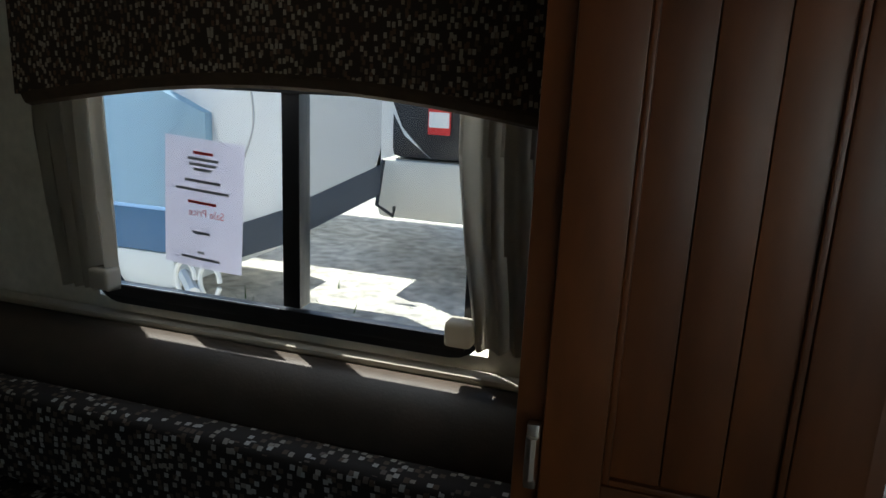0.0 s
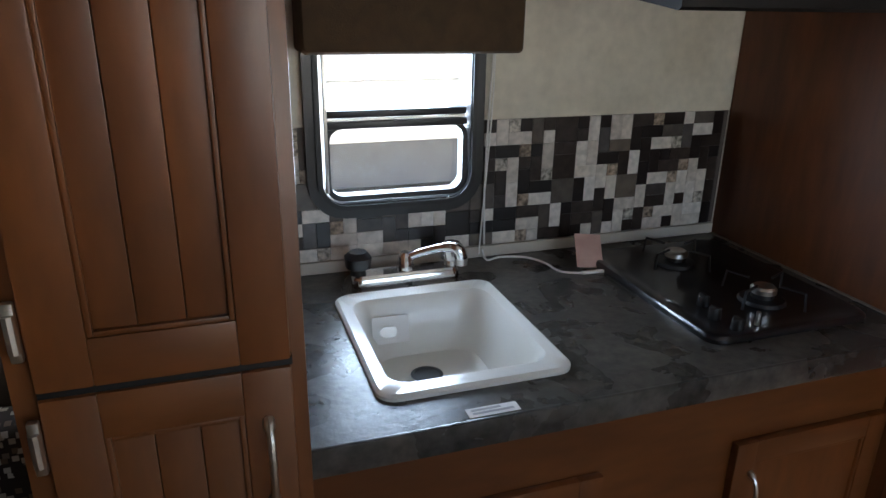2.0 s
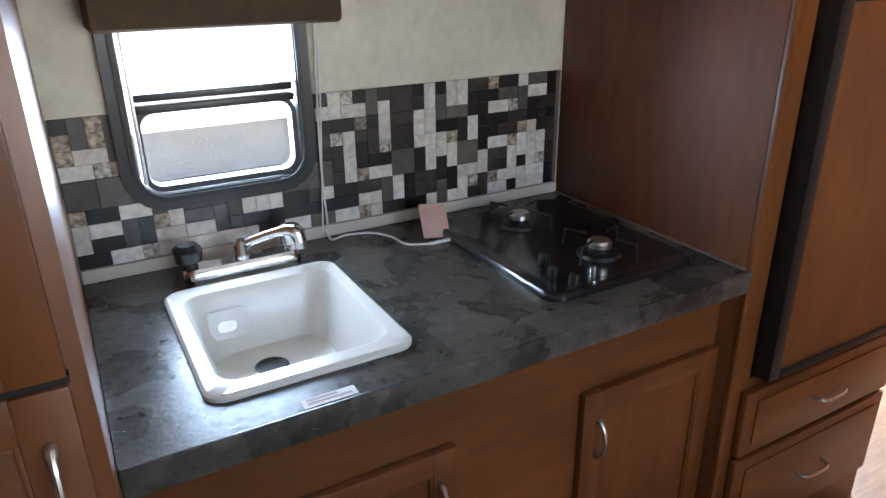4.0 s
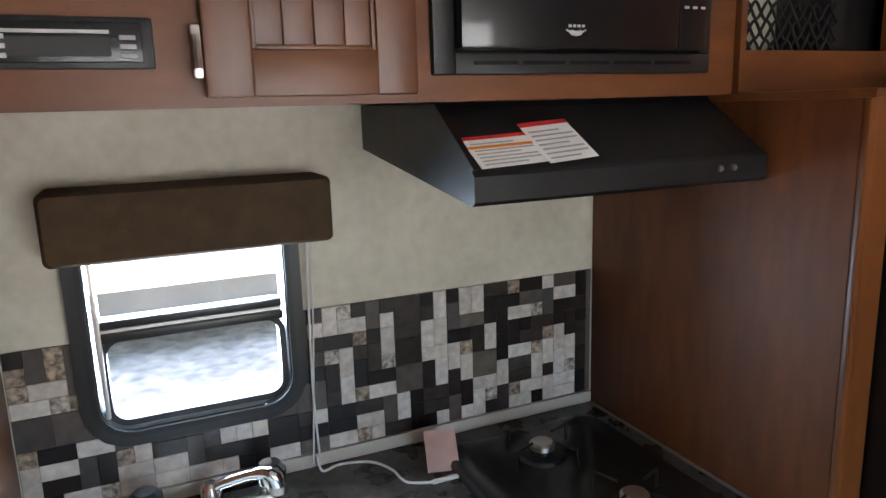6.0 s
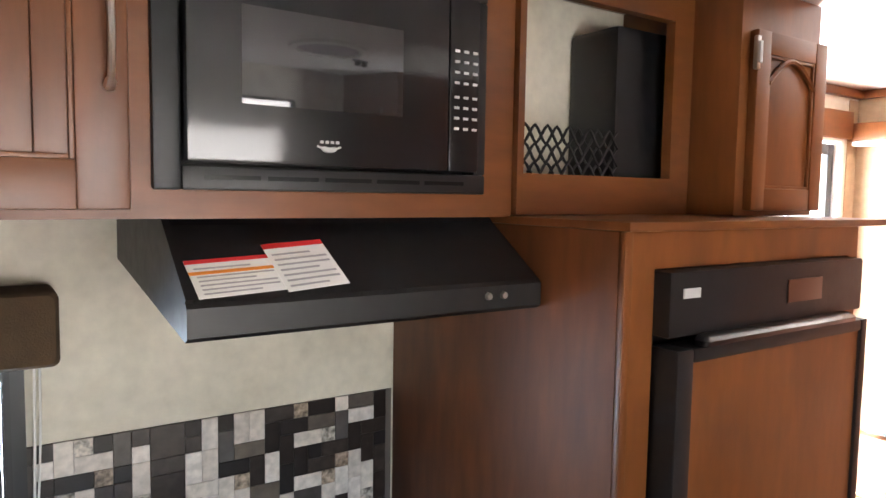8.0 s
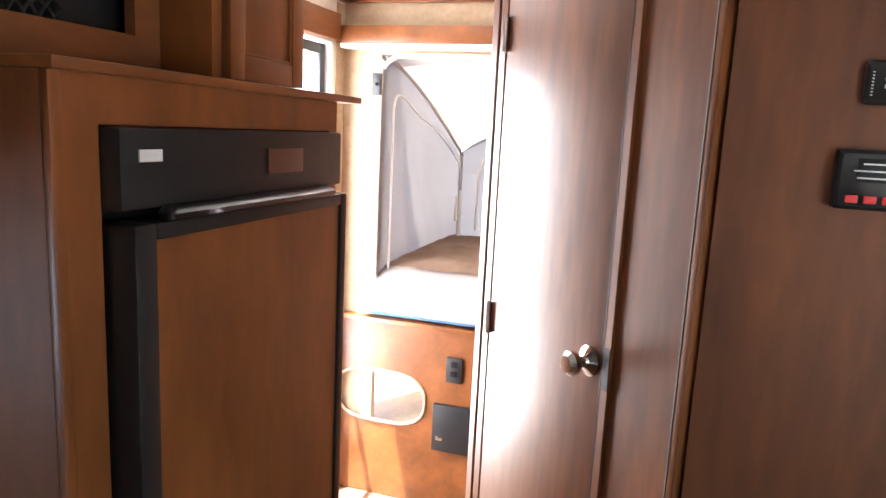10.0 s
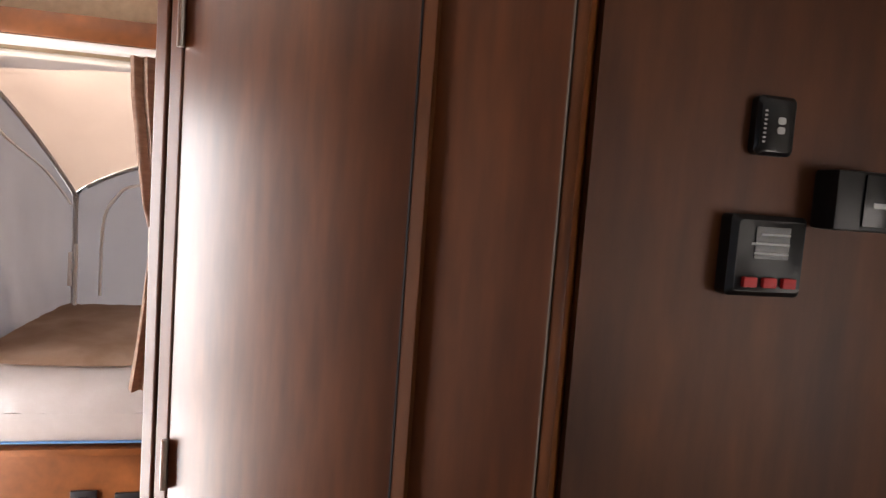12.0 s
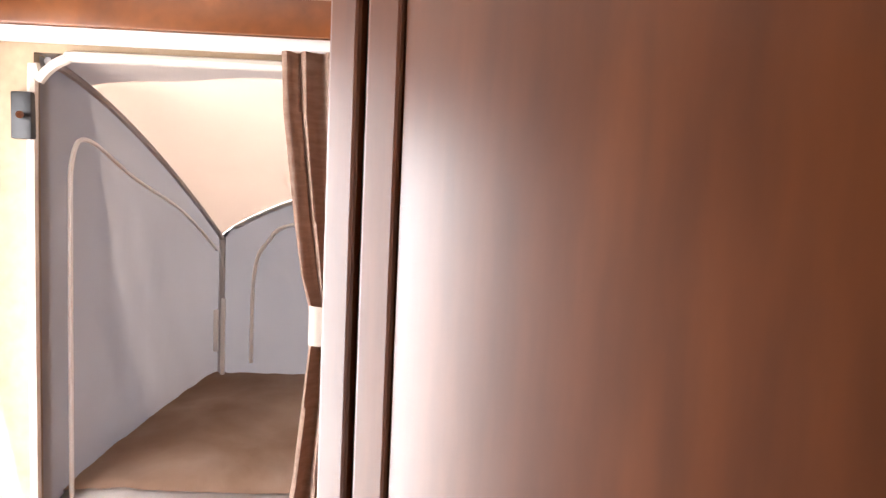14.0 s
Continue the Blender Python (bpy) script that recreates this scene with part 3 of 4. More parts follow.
tag = thing("instruction_tag", (-.48, -.12, .915), "faded pink instruction card leaning beside the hob", "card")
tb1 = box(-.035, .035, -.0008, .0008, 0, .085)
tb1.transform(Matrix.Translation((-.475, -.155, .917)) @ Matrix.Rotation(radians(-35), 4, "X") @ Matrix.Rotation(radians(8), 4, "Y"))
part("card", tb1, PINK, tag, smooth=False)
part("edge_strip", box(-.515, -.435, -.190, -.180, .9155, .922, .002), WHITEP, tag, "white plastic foot strip")
solid("cord", tube(curve_pts([(-.705, -.02, .94), (-.70, -.04, .919), (-.66, -.03, .919), (-.60, -.05, .919), (-.57, -.10, .919), (-.56, -.16, .919), (-.515, -.185, .919)], 6), .0028, 6), WHITEP, "thin white cord lying on the counter", "cord")
solid("blind_cord", tube(curve_pts([(-.698, -.03, 1.42), (-.70, -.02, 1.3), (-.704, -.018, 1.1), (-.70, -.02, .95)], 6), .0025, 6), WHITEP, "white blind cord hanging beside the window", "cord")
tube_b = solid("hanging_wire", tube(curve_pts([(-.69, -.02, 1.42), (-.693, -.016, 1.25), (-.708, -.016, 1.0), (-.715, -.025, .93)], 6), .002, 6), WHITEP, "second thin white wire beside the window", "cord")

vb = loft([(-.903, 1.478, .236, .060, .012, -.02), (-.903, 1.478, .236, .060, .012, -.115), (-.903, 1.478, .230, .054, .012, -.124)], turn=UPRIGHT)
solid("window_valance", vb, VALANCE, "dark brown suede-covered box valance over the kitchen window", "valance")

# ---- upper cabinets, hood, microwave ----
UF = -.40
uc = thing("upper_cabinet", (-.8, -.2, 1.66), "brown wooden wall cabinet run above the counter", "cabinet")
part("face_frame", wall_with_holes(PX1 + .003, .008, 1.66, H - .003, UF, UF + .02, [(-1.235, -.952, 1.80, 2.08), (-.575, -.065, 1.70, 2.035)]), WOODH, uc)
part("bottom", box(PX1 + .003, .008, UF + .021, -.003, 1.664, 1.678), WOODH, uc)
part("speaker_panel", box(-1.234, -.953, UF + .006, UF + .018, 1.802, 2.078), BLACK, uc, "black recessed panel")
part("divider", box(-.597, -.58, UF + .021, -.003, 1.678, H - .003), WOOD, uc)
panel_door(uc, -.897, -.610, 1.672, 2.09, UF - .02, .06, 4, handle=(-.632, 1.82, .118), hinge=[(-.905, 1.695), (-.905, 2.0)])
st = thing("car_stereo", (-1.08, UF, 1.71), "black car stereo with silver knob in the cabinet face", "stereo")
part("body", box(-1.215, -.952, UF - .010, UF - .001, 1.708, 1.768, .004), BLACK, st)
part("face", box(-1.20, -.965, UF - .016, UF - .010, 1.715, 1.761, .003), SCREEN, st)
part("volume_knob", loft([(-1.165, 1.738, .02, .02, .02, UF - .016), (-1.165, 1.738, .018, .018, .018, UF - .034), (-1.165, 1.738, .013, .013, .013, UF - .036)], turn=UPRIGHT), CHROME, st)
part("display", box(-1.130, -1.0, UF - .0172, UF - .016, 1.722, 1.744), GLASSDARK, st, "dark display window", smooth=False)
part("slot", box(-1.135, -1.0, UF - .0175, UF - .016, 1.748, 1.752), SILVER, st, "bright disc slot")
for i in range(3):
    for x in (-1.125, -.99):
        part("button", box(x, x + .018, UF - .019, UF - .016, 1.72 + i * .0105, 1.7255 + i * .0105, .001), SILVER, st)

mw = thing("microwave", (-.32, UF, 1.70), "black built-in microwave oven with dark glass door", "microwave")
part("trim_frame", boxes((-.583, -.548, UF - .012, UF + .02, 1.698, 2.04), (-.548, -.06, UF - .012, UF + .02, 1.698, 1.73), (-.548, -.06, UF - .012, UF + .02, 2.01, 2.04), (-.085, -.06, UF - .012, UF + .02, 1.73, 2.01), bevel=.004), BLACK, mw)
part("body", box(-.57, -.07, UF + .022, -.05, 1.705, 2.03), BLACK, mw)
dr = part("door", box(-.546, -.147, UF - .030, UF + .0, 1.734, 2.008, .006), BLACKGLOSS, mw)
part("window", box(-.476, -.232, UF - .0315, UF - .030, 1.812, 1.940, .0005), GLASSDARK, dr, "dark mirror-like door glass")
bdg = part("badge", tube(curve_pts([(-.370, UF - .031, 1.762), (-.352, UF - .031, 1.757), (-.334, UF - .031, 1.762)], 5), [.0015] * 3 + [.004] * 5 + [.0015] * 3, 6), SILVER, dr, "small silver crescent badge")
for bx in (-.366, -.358, -.350, -.342):
    part("badge_mark", box(bx, bx + .005, UF - .0325, UF - .031, 1.766, 1.770), SILVER, dr, smooth=False)
cp = part("control_panel", box(-.145, -.087, UF - .028, UF, 1.734, 2.008, .004), BLACKGLOSS, mw)
for i in range(8):
    for j in range(3):
        part("key", box(-.136 + j * .0175, -.136 + j * .0175 + .009, UF - .0292, UF - .028, 1.80 + i * .0165 + (.006 if i > 3 else 0), 1.804 + i * .0165 + (.006 if i > 3 else 0)), SILVER, cp, smooth=False)
for i in range(5):
    part("vent_slot", box(-.52 + i * .085, -.445 + i * .085, UF - .0135, UF - .012, 1.712, 1.718), BLACKGLOSS, mw, smooth=False)

hd = thing("range_hood", (-.28, -.25, 1.51), "matte black range hood with two warning leaflets on top", "range hood")
prof = [(-.002, 1.659), (-.002, 1.575), (-.49, 1.514), (-.498, 1.520), (-.498, 1.556), (-.492, 1.562), (-.365, 1.650), (-.355, 1.659)]
hb2 = prism_x(prof, -.565, -.006)
part("shell", hb2, BLACK, hd, smooth=False)
part("side_rim", prism_x([(-.355, 1.659), (-.365, 1.650), (-.492, 1.562), (-.498, 1.567), (-.371, 1.657), (-.366, 1.6595)], -.566, -.556), BLACK, hd, "raised side rim", smooth=False)
for x in (-.115, -.085):
    part("switch", loft([(x, 1.541, .006, .006, .006, -.498), (x, 1.541, .005, .005, .005, -.504)], turn=UPRIGHT), NICKEL, hd, "small silver switch")
slope = math.atan2(.088, .127)


def leaflet(x, y, w, h, rot, orange, lift):
    z = 1.5625 + (y + .492) * math.tan(slope) + lift
    m = Matrix.Translation((x, y, z)) @ Matrix.Rotation(slope, 4, "X") @ Matrix.Rotation(radians(rot), 4, "Z")
    ob = thing("warning_leaflet", (x, y, z), ("white warning leaflet with a red heading on the hood") if not orange else "white leaflet with red heading and orange band on the hood", "leaflet", "hood leaflets")

    def piece(name, x0, x1, y0, y1, zz, mat):
        b = box(x0, x1, y0, y1, zz, zz + .0006)
        b.transform(m)
        part(name, b, mat, ob, smooth=False)
    piece("paper", 0, w, 0, h, .0, PAPER)
    piece("heading", 0, w, h * .9, h, .0007, RED)
    if orange:
        piece("band", 0, w, h * .60, h * .68, .0007, ORANGE)
    for i in range(7):
        yy = h * (.08 + .11 * i)
        if not (orange and .52 < yy / h < .7):
            piece("text_bar", w * .07, w * (.93 if i % 3 else .7), yy, yy + h * .035, .0007, INK)


leaflet(-.548, -.489, .118, .072, 4, True, .001)
leaflet(-.434, -.488, .092, .098, 6, False, .002)

# ---- fridge column ----
fc = thing("fridge_cabinet", (.35, -.33, 0), "brown wooden cabinet housing the refrigerator", "cabinet")
part("side_panel", box(.001, .016, -.655, -.003, 0, 1.648, .002), MATTEPANEL, fc, "wood-print side panel")
part("face_frame", wall_with_holes(.016, .69, 0, 1.648, -.66, -.64, [(.075, .655, .62, 1.59), (.06, .66, .12, .58)]), WOOD, fc)
part("front_edge", box(.0, .018, -.668, -.655, 0, 1.648, .004), WOOD, fc, "glossy corner moulding")
part("right_panel", box(.675, .69, -.639, -.003, 0, 1.648), PANEL, fc)
part("top", box(0, .775, -.675, -.003, 1.648, 1.662, .003), WOODH, fc)
for z0, z1 in ((.41, .595), (.13, .395)):
    d = part("drawer_front", box(.05, .67, -.682, -.662, z0, z1, .006), WOOD, fc)
    part("raised_field", box(.09, .63, -.686, -.682, z0 + .03, z1 - .03, .003), WOODH, d)
    part("handle", tube(curve_pts([(.31, -.682, (z0 + z1) / 2), (.32, -.71, (z0 + z1) / 2), (.365, -.716, (z0 + z1) / 2), (.41, -.71, (z0 + z1) / 2), (.42, -.682, (z0 + z1) / 2)], 5), .005), NICKEL, d, "nickel bow handle")
fr_ = thing("refrigerator", (.365, -.36, .62), "built-in refrigerator with black trim and wood-panel door", "refrigerator")
part("body", box(.085, .645, -.638, -.08, .63, 1.58), BLACK, fr_)
part("control_head", box(.076, .654, -.690, -.64, 1.488, 1.588, .006), BLACK, fr_, "black control head")
part("brand_plate", box(.105, .145, -.692, -.690, 1.547, 1.562), SILVER, fr_, "small silver badge")
part("display", box(.39, .50, -.6925, -.690, 1.52, 1.56, .0005), material("brown_display", (.10, .04, .025), .3), fr_, "brownish control display")
part("grip", loft([(.365, -.70, .23, .012, .01, 1.474), (.365, -.70, .23, .014, .01, 1.482), (.365, -.695, .22, .01, .01, 1.490)]), BLACKGLOSS, fr_, "glossy black door grip")
fd = part("door", box(.118, .628, -.699, -.66, .65, 1.45), WOOD, fr_, "orange-brown wood door panel", smooth=False)
for q in ((.08, .118, .63, 1.472), (.628, .652, .63, 1.472), (.118, .628, 1.45, 1.472), (.118, .628, .63, .65)):
    part("door_edge", box(q[0], q[1], -.705, -.65, q[2], q[3], .004), BLACK, fd, "black door edging")

sh = thing("open_shelf_cabinet", (.2, -.2, 1.662), "brown open shelf box with a black cargo net above the fridge", "cabinet")
part("face_frame", wall_with_holes(.010, .50, 1.664, H - .003, UF - .012, UF + .01, [(.024, .418, 1.737, 2.055)]), WOODH, sh)
part("left_side", box(.010, .022, UF + .0105, -.006, 1.664, H - .003), WOOD, sh)
part("floor_board", box(.022, .50, UF + .0105, -.006, 1.664, 1.70), WOODH, sh)
part("back", box(.022, .50, -.22, -.216, 1.70, H - .003), WALLPAPER, sh, "cream wallpaper back")
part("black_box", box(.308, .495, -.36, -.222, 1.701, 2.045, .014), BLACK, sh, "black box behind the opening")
net = bmesh.new()
for k in range(3):
    for s in (1, -1):
        pts = [(.024 + .0135 * i, UF + .02 + .002 * s, 1.742 + .034 * k + s * .017 * math.cos(i * math.pi / 2)) for i in range(21)]
        tube(curve_pts(pts, 2), .0030, 5, bm=net)
part("cargo_net", net, NETM, sh, "black diamond cargo net")
ac = thing("corner_cabinet", (.53, -.3, 1.662), "brown wooden cabinet with an arched door on the fridge top", "cabinet")
part("body", box(.478, .765, -.522, -.004, 1.664, H - .003, .002), WOOD, ac)
panel_door(ac, .503, .762, 1.675, 2.03, -.543, .045, 1, hinge=[(.497, 1.95)], arch=True)
vt = thing("ceiling_vent", (.45, -.75, H), "dark slotted vent in the white ceiling", "vent")
for i in range(2):
    part("louver", box(.42 + i * .10, .50 + i * .10, -.80, -.74, H - .012, H - .002, .003), BLACK, vt)
rv = thing("roof_vent", (-.03, -1.13, H), "round white roof vent with a grey lid in the ceiling", "vent")
part("rim", loft([(-.03, -1.13, .20, .20, .20, H - .001), (-.03, -1.13, .195, .195, .195, H - .018), (-.03, -1.13, .165, .165, .165, H - .022), (-.03, -1.13, .16, .16, .16, H - .004)], n=8, cap0=False, cap1=False), WHITEP, rv)
part("lid", loft([(-.03, -1.13, .16, .16, .16, H - .003), (-.03, -1.13, .158, .158, .158, H - .006)], n=8), INK, rv, "grey vent lid")
cl2 = thing("ceiling_light", (.25, -1.27, H), "small twin-headed dark metal ceiling light, switched off", "lamp")
part("base", loft([(.25, -1.27, .06, .02, .02, H - .001), (.25, -1.27, .055, .017, .017, H - .012)]), BLACK, cl2)
for lx in (.226, .275):
    part("lamp_head", loft([(lx, -1.27, .008, .008, .008, H - .010), (lx, -1.27, .019, .019, .019, H - .022), (lx, -1.27, .019, .019, .019, H - .045), (lx, -1.27, .014, .014, .014, H - .047)]), BLACK, cl2)
solid("ceiling_hook", tube(curve_pts([(.86, -.75, H), (.86, -.75, H - .05), (.87, -.75, H - .075), (.885, -.75, H - .05), (.885, -.75, H)], 5), .003, 6), NICKEL, "thin metal loop hanging from the ceiling", "hook")

# ---- control wall ----
mon = thing("tank_monitor", (.66, -1.615, 1.514), "black tank monitor panel with three red switches", "control panel")
part("housing", loft([(-1.617, 1.558, .050, .047, .006, .674), (-1.617, 1.558, .050, .047, .006, .655), (-1.617, 1.558, .044, .041, .006, .648)], turn=TOX), BLACK, mon)
part("display", box(.6465, .648, -1.640, -1.595, 1.555, 1.592), SCREEN, mon)
for i in range(3):
    part("switch", box(.642, .6485, -1.652 + i * .026, -1.634 + i * .026, 1.522, 1.534, .002), RED, mon, "red rocker switch")
for i, w in enumerate((.045, .05, .038)):
    part("text_bar", box(.6458, .6465, -1.640, -1.640 + w, 1.560 + i * .011, 1.5625 + i * .011), SILVER, mon, smooth=False)
rem = thing("fan_remote", (.66, -1.615, 1.676), "small black remote plate with white symbols on the wall", "remote")
part("plate", loft([(-1.617, 1.708, .026, .034, .008, .674), (-1.617, 1.708, .026, .034, .008, .664), (-1.617, 1.708, .022, .030, .008, .660)], turn=TOX), BLACKGLOSS, rem)
for z in (1.703, 1.714):
    part("symbol", loft([(-1.622, z, .005, .004, .003, .660), (-1.622, z, .005, .004, .003, .659)], turn=TOX), SILVER, rem)
for i in range(8):
    part("mark", box(.659, .660, -1.602, -1.599, 1.688 + i * .005, 1.690 + i * .005), SILVER, rem, smooth=False)
det = thing("gas_detector", (.65, -1.73, 1.594), "black detector box with a silver label on the wall", "detector")
part("housing", box(.635, .674, -1.778, -1.686, 1.594, 1.664, .005), BLACK, det)
part("face", box(.632, .635, -1.774, -1.722, 1.600, 1.660, .001), SCREEN, det)
part("label_plate", box(.6312, .632, -1.765, -1.735, 1.622, 1.628), SILVER, det)

for ob in (mon, rem, det):
    ob.location.y += .012

# ---- bunk end ----
bb = thing("bunk_bed", (EX, -.5, 0), "brown wooden bunk front with an oval opening and outlets", "bunk")
n = 24
fbm = bmesh.new()
oc, orr = (-.222, .46), (.205, .115)
outer = []
for k in range(n):
    a = 2 * math.pi * k / n
    c, s = math.cos(a), math.sin(a)
    inn = (oc[0] + math.copysign(abs(c) ** .6, c) * orr[0], oc[1] + math.copysign(abs(s) ** .8, s) * orr[1])
    m_ = max(abs(c), abs(s))
    cx_, sx_ = c / m_, s / m_
    out = (oc[0] + cx_ * (.219 if cx_ > 0 else .62), oc[1] + sx_ * (.33 if sx_ > 0 else .455))
    outer.append((inn, out))
for x in (2.03, 2.048):
    vs = [(fbm.verts.new((x, *i)), fbm.verts.new((x, *o))) for i, o in outer]
    for k in range(n):
        fbm.faces.new((vs[k - 1][0], vs[k][0], vs[k][1], vs[k - 1][1]))
part("front_panel", fbm, WOODH, bb, smooth=False)
part("oval_rim", tube([(2.028, *i) for i, o in outer] + [(2.028, *outer[0][0])], .007, 8), TANWALL, bb, "pale oval rim")
part("ledge", box(2.0, 2.05, -.845, -.003, .792, .812, .004), WOODH, bb)
part("inner_shelf", box(2.06, 2.6, -.845, -.003, .28, .30), TANWALL, bb)
part("inner_back", box(2.6, 2.62, -.845, -.003, .28, .78), TANWALL, bb)
part("platform", box(2.05, 2.9, -1.55, -.17, .79, .825), WOODH, bb)
ou = thing("outlet", (2.03, -.548, .573), "black power outlet in the bunk front", "outlet")
part("plate", box(2.02, 2.03, -.585, -.515, .573, .681, .003), BLACK, ou)
for z in (.60, .64):
    part("socket", box(2.018, 2.02, -.565, -.535, z, z + .025, .001), BLACKGLOSS, ou)
sw = thing("switch_plate", (2.03, -.68, .58), "black switch plate in the bunk front", "switch")
part("plate", box(2.02, 2.03, -.73, -.632, .585, .672, .003), BLACK, sw)
part("rocker", box(2.016, 2.02, -.70, -.665, .61, .65, .002), BLACKGLOSS, sw)
sp = thing("access_box", (2.03, -.58, .28), "dark access panel box low on the bunk front", "panel")
part("cover", box(2.005, 2.03, -.69, -.47, .27, .475, .006), BLACK, sp)
part("latch", box(2.0, 2.005, -.52, -.49, .32, .335, .001), CHROME, sp)
mt = thing("mattress", (2.45, -.8, .825), "bunk mattress in crinkled clear plastic wrap", "mattress")


def grid(fn, nu=24, nv=24, th=.004):
    """A cloth from fn(u, v), given thickness."""
    bm = bmesh.new()
    g = [[bm.verts.new(fn(i / nu, j / nv)) for j in range(nv + 1)] for i in range(nu + 1)]
    for i in range(nu):
        for j in range(nv):
            bm.faces.new((g[i][j], g[i + 1][j], g[i + 1][j + 1], g[i][j + 1]))
    if th:
        bmesh.ops.solidify(bm, geom=bm.faces[:], thickness=th)
    return bm


def crumple(p, amount, scale):
    q = Vector(p)
    return amount * (noise.noise(q * scale) + .5 * noise.noise(q * scale * 2.7))


def mattress_top(u, v, lift=0.0, x0=2.0):
    x, y = x0 + (2.85 - x0) * u, -.125 - 1.39 * v
    d = x - 2.0
    z = .915 + .095 * (1 - math.exp(-d * 22)) + .055 * d
    z -= .05 * math.exp(-(-.125 - y) * 30)
    return x, y, z + lift + crumple((x, y * 1.6, 0), .006, 11)


part("core", box(2.012, 2.845, -1.51, -.14, .828, .905, .02), SHEET, mt)
part("cover", grid(mattress_top, 44, 60, .006), SHEET, mt, "crinkled clear plastic over pale ticking")
part("front_cover", grid(lambda u, v: (2.0 - .010 * math.sin(math.pi * u) + crumple((v * 3, u, 1), .005, 8), -.128 - 1.385 * v, .832 + .083 * u), 8, 60, .004), SHEET, mt, "crinkled plastic front")
part("top_cloth", grid(lambda u, v: mattress_top(u, v, .009, 2.12), 40, 50, .003), TAN, mt, "tan mattress top")
part("piping", tube([(1.993, -.13, .836), (1.993, -1.0, .836)], .004), BLUE, mt, "thin blue piping")
rl = thing("valance_rail", (2.0, -.4, 1.91), "orange-brown wooden rail with white curtain track over the bunk", "curtain rail")
part("board", box(1.965, 2.045, -.846, -.006, 1.925, 1.99, .004), WOODH, rl)
part("track", box(1.975, 2.04, -.845, -.02, 1.905, 1.924, .003), WHITEP, rl, "white curtain track")
cu = thing("bunk_curtain", (2.0, -.72, .85), "brown woven curtain tied back beside the bunk", "curtain")


def drape(x_base, y0, y1, z_levels, depth, waves, along="y"):
    """A hanging cloth; z_levels: (height, start, end) of its spread."""
    bm = bmesh.new()
    cols = waves * 8
    rows = []
    for z, a, b in z_levels:
        row = []
        for k in range(cols + 1):
            u = k / cols
            s = a + (b - a) * u
            d = depth * math.sin(u * waves * 2 * math.pi + z * 2) + depth * .4 * math.sin(u * waves * 3.3 * math.pi + z * 7)
            row.append(bm.verts.new((x_base + d, s, z) if along == "y" else (s, x_base + d, z)))
        rows.append(row)
    for r0, r1 in zip(rows, rows[1:]):
        for k in range(cols):
            bm.faces.new((r0[k], r0[k + 1], r1[k + 1], r1[k]))
    bmesh.ops.solidify(bm, geom=bm.faces[:], thickness=.003)
    return bm


part("cloth", drape(2.0, 0, 0, [(1.905, -.64, -.84), (1.8, -.645, -.84), (1.6, -.67, -.84), (1.5, -.685, -.84), (1.44, -.70, -.83), (1.37, -.702, -.828), (1.25, -.69, -.84), (1.1, -.675, -.84), (.98, -.66, -.84)], .012, 5), BROWNCURT, cu)
part("tieback", loft([(2.0, -.768, .026, .066, .02, 1.372), (2.0, -.768, .026, .066, .02, 1.446)], cap0=False, cap1=False), CURTAIN, cu, "pale patterned tieback")
cl = thing("door_clip", (2.04, -.158, 1.73), "black retaining clip with chrome stud on the wall", "clip")
part("block", box(2.025, 2.048, -.178, -.14, 1.728, 1.815, .004), BLACK, cl)
part("stud", tube([(2.02, -.165, 1.77), (1.995, -.175, 1.77)], .007), CHROME, cl)
solid("opening_seal", tube(curve_pts([(2.045, -.17, .83), (2.045, -.17, 1.78), (2.045, -.185, 1.84), (2.045, -.23, 1.878), (2.045, -.30, 1.885), (2.045, -.84, 1.885)], 6), .010, 8), CREAMTRIM, "white rubber seal round the bunk opening", "seal")

tent = thing("bunk_tent", (2.45, -.8, .83), "grey and white canvas tent end enclosing the bunk", "tent")


def sheet(p00, p10, p11, p01, sag, nu=14, nv=14, th=.004):
    bm = bmesh.new()
    a, b, c, d = (Vector(p) for p in (p00, p10, p11, p01))
    nrm = (b - a).cross(d - a).normalized()
    g = []
    for i in range(nu + 1):
        row = []
        for j in range(nv + 1):
            u, v = i / nu, j / nv
            p = a * (1 - u) * (1 - v) + b * u * (1 - v) + c * u * v + d * (1 - u) * v
            w = math.sin(math.pi * u) * math.sin(math.pi * v)
            row.append(bm.verts.new(p + nrm * (sag * w + .006 * w * noise.noise(p * 9))))
        g.append(row)
    for i in range(nu):
        for j in range(nv):
            bm.faces.new((g[i][j], g[i + 1][j], g[i + 1][j + 1], g[i][j + 1]))
    bmesh.ops.solidify(bm, geom=bm.faces[:], thickness=th)
    return bm


FXT = 2.86


def eave(u):
    return 1.885 - .40 * u ** 1.35


def arch(v):
    return .2 * math.sin(math.pi * v) ** .8


def tent_side(sign):
    def fn(u, v):
        x = 2.06 + (FXT - 2.06) * u
        y = -.175 - .10 * u if sign > 0 else -1.54 + .08 * u
        p = (x, y, .83 + (eave(u) - .83) * v)
        w = math.sin(math.pi * u) * math.sin(math.pi * v)
        return p[0], p[1] + sign * (.02 * w + crumple((x * 1.0, y, p[2] * .5 + x * .8), .012, 6) * w), p[2]
    return fn


def tent_end(u, v):
    y = -.275 - 1.185 * u
    w = math.sin(math.pi * u) * math.sin(math.pi * v)
    return FXT + .03 * w + crumple((0, y, v), .01, 5) * w, y, .83 + (1.485 + arch(u) - .83) * v


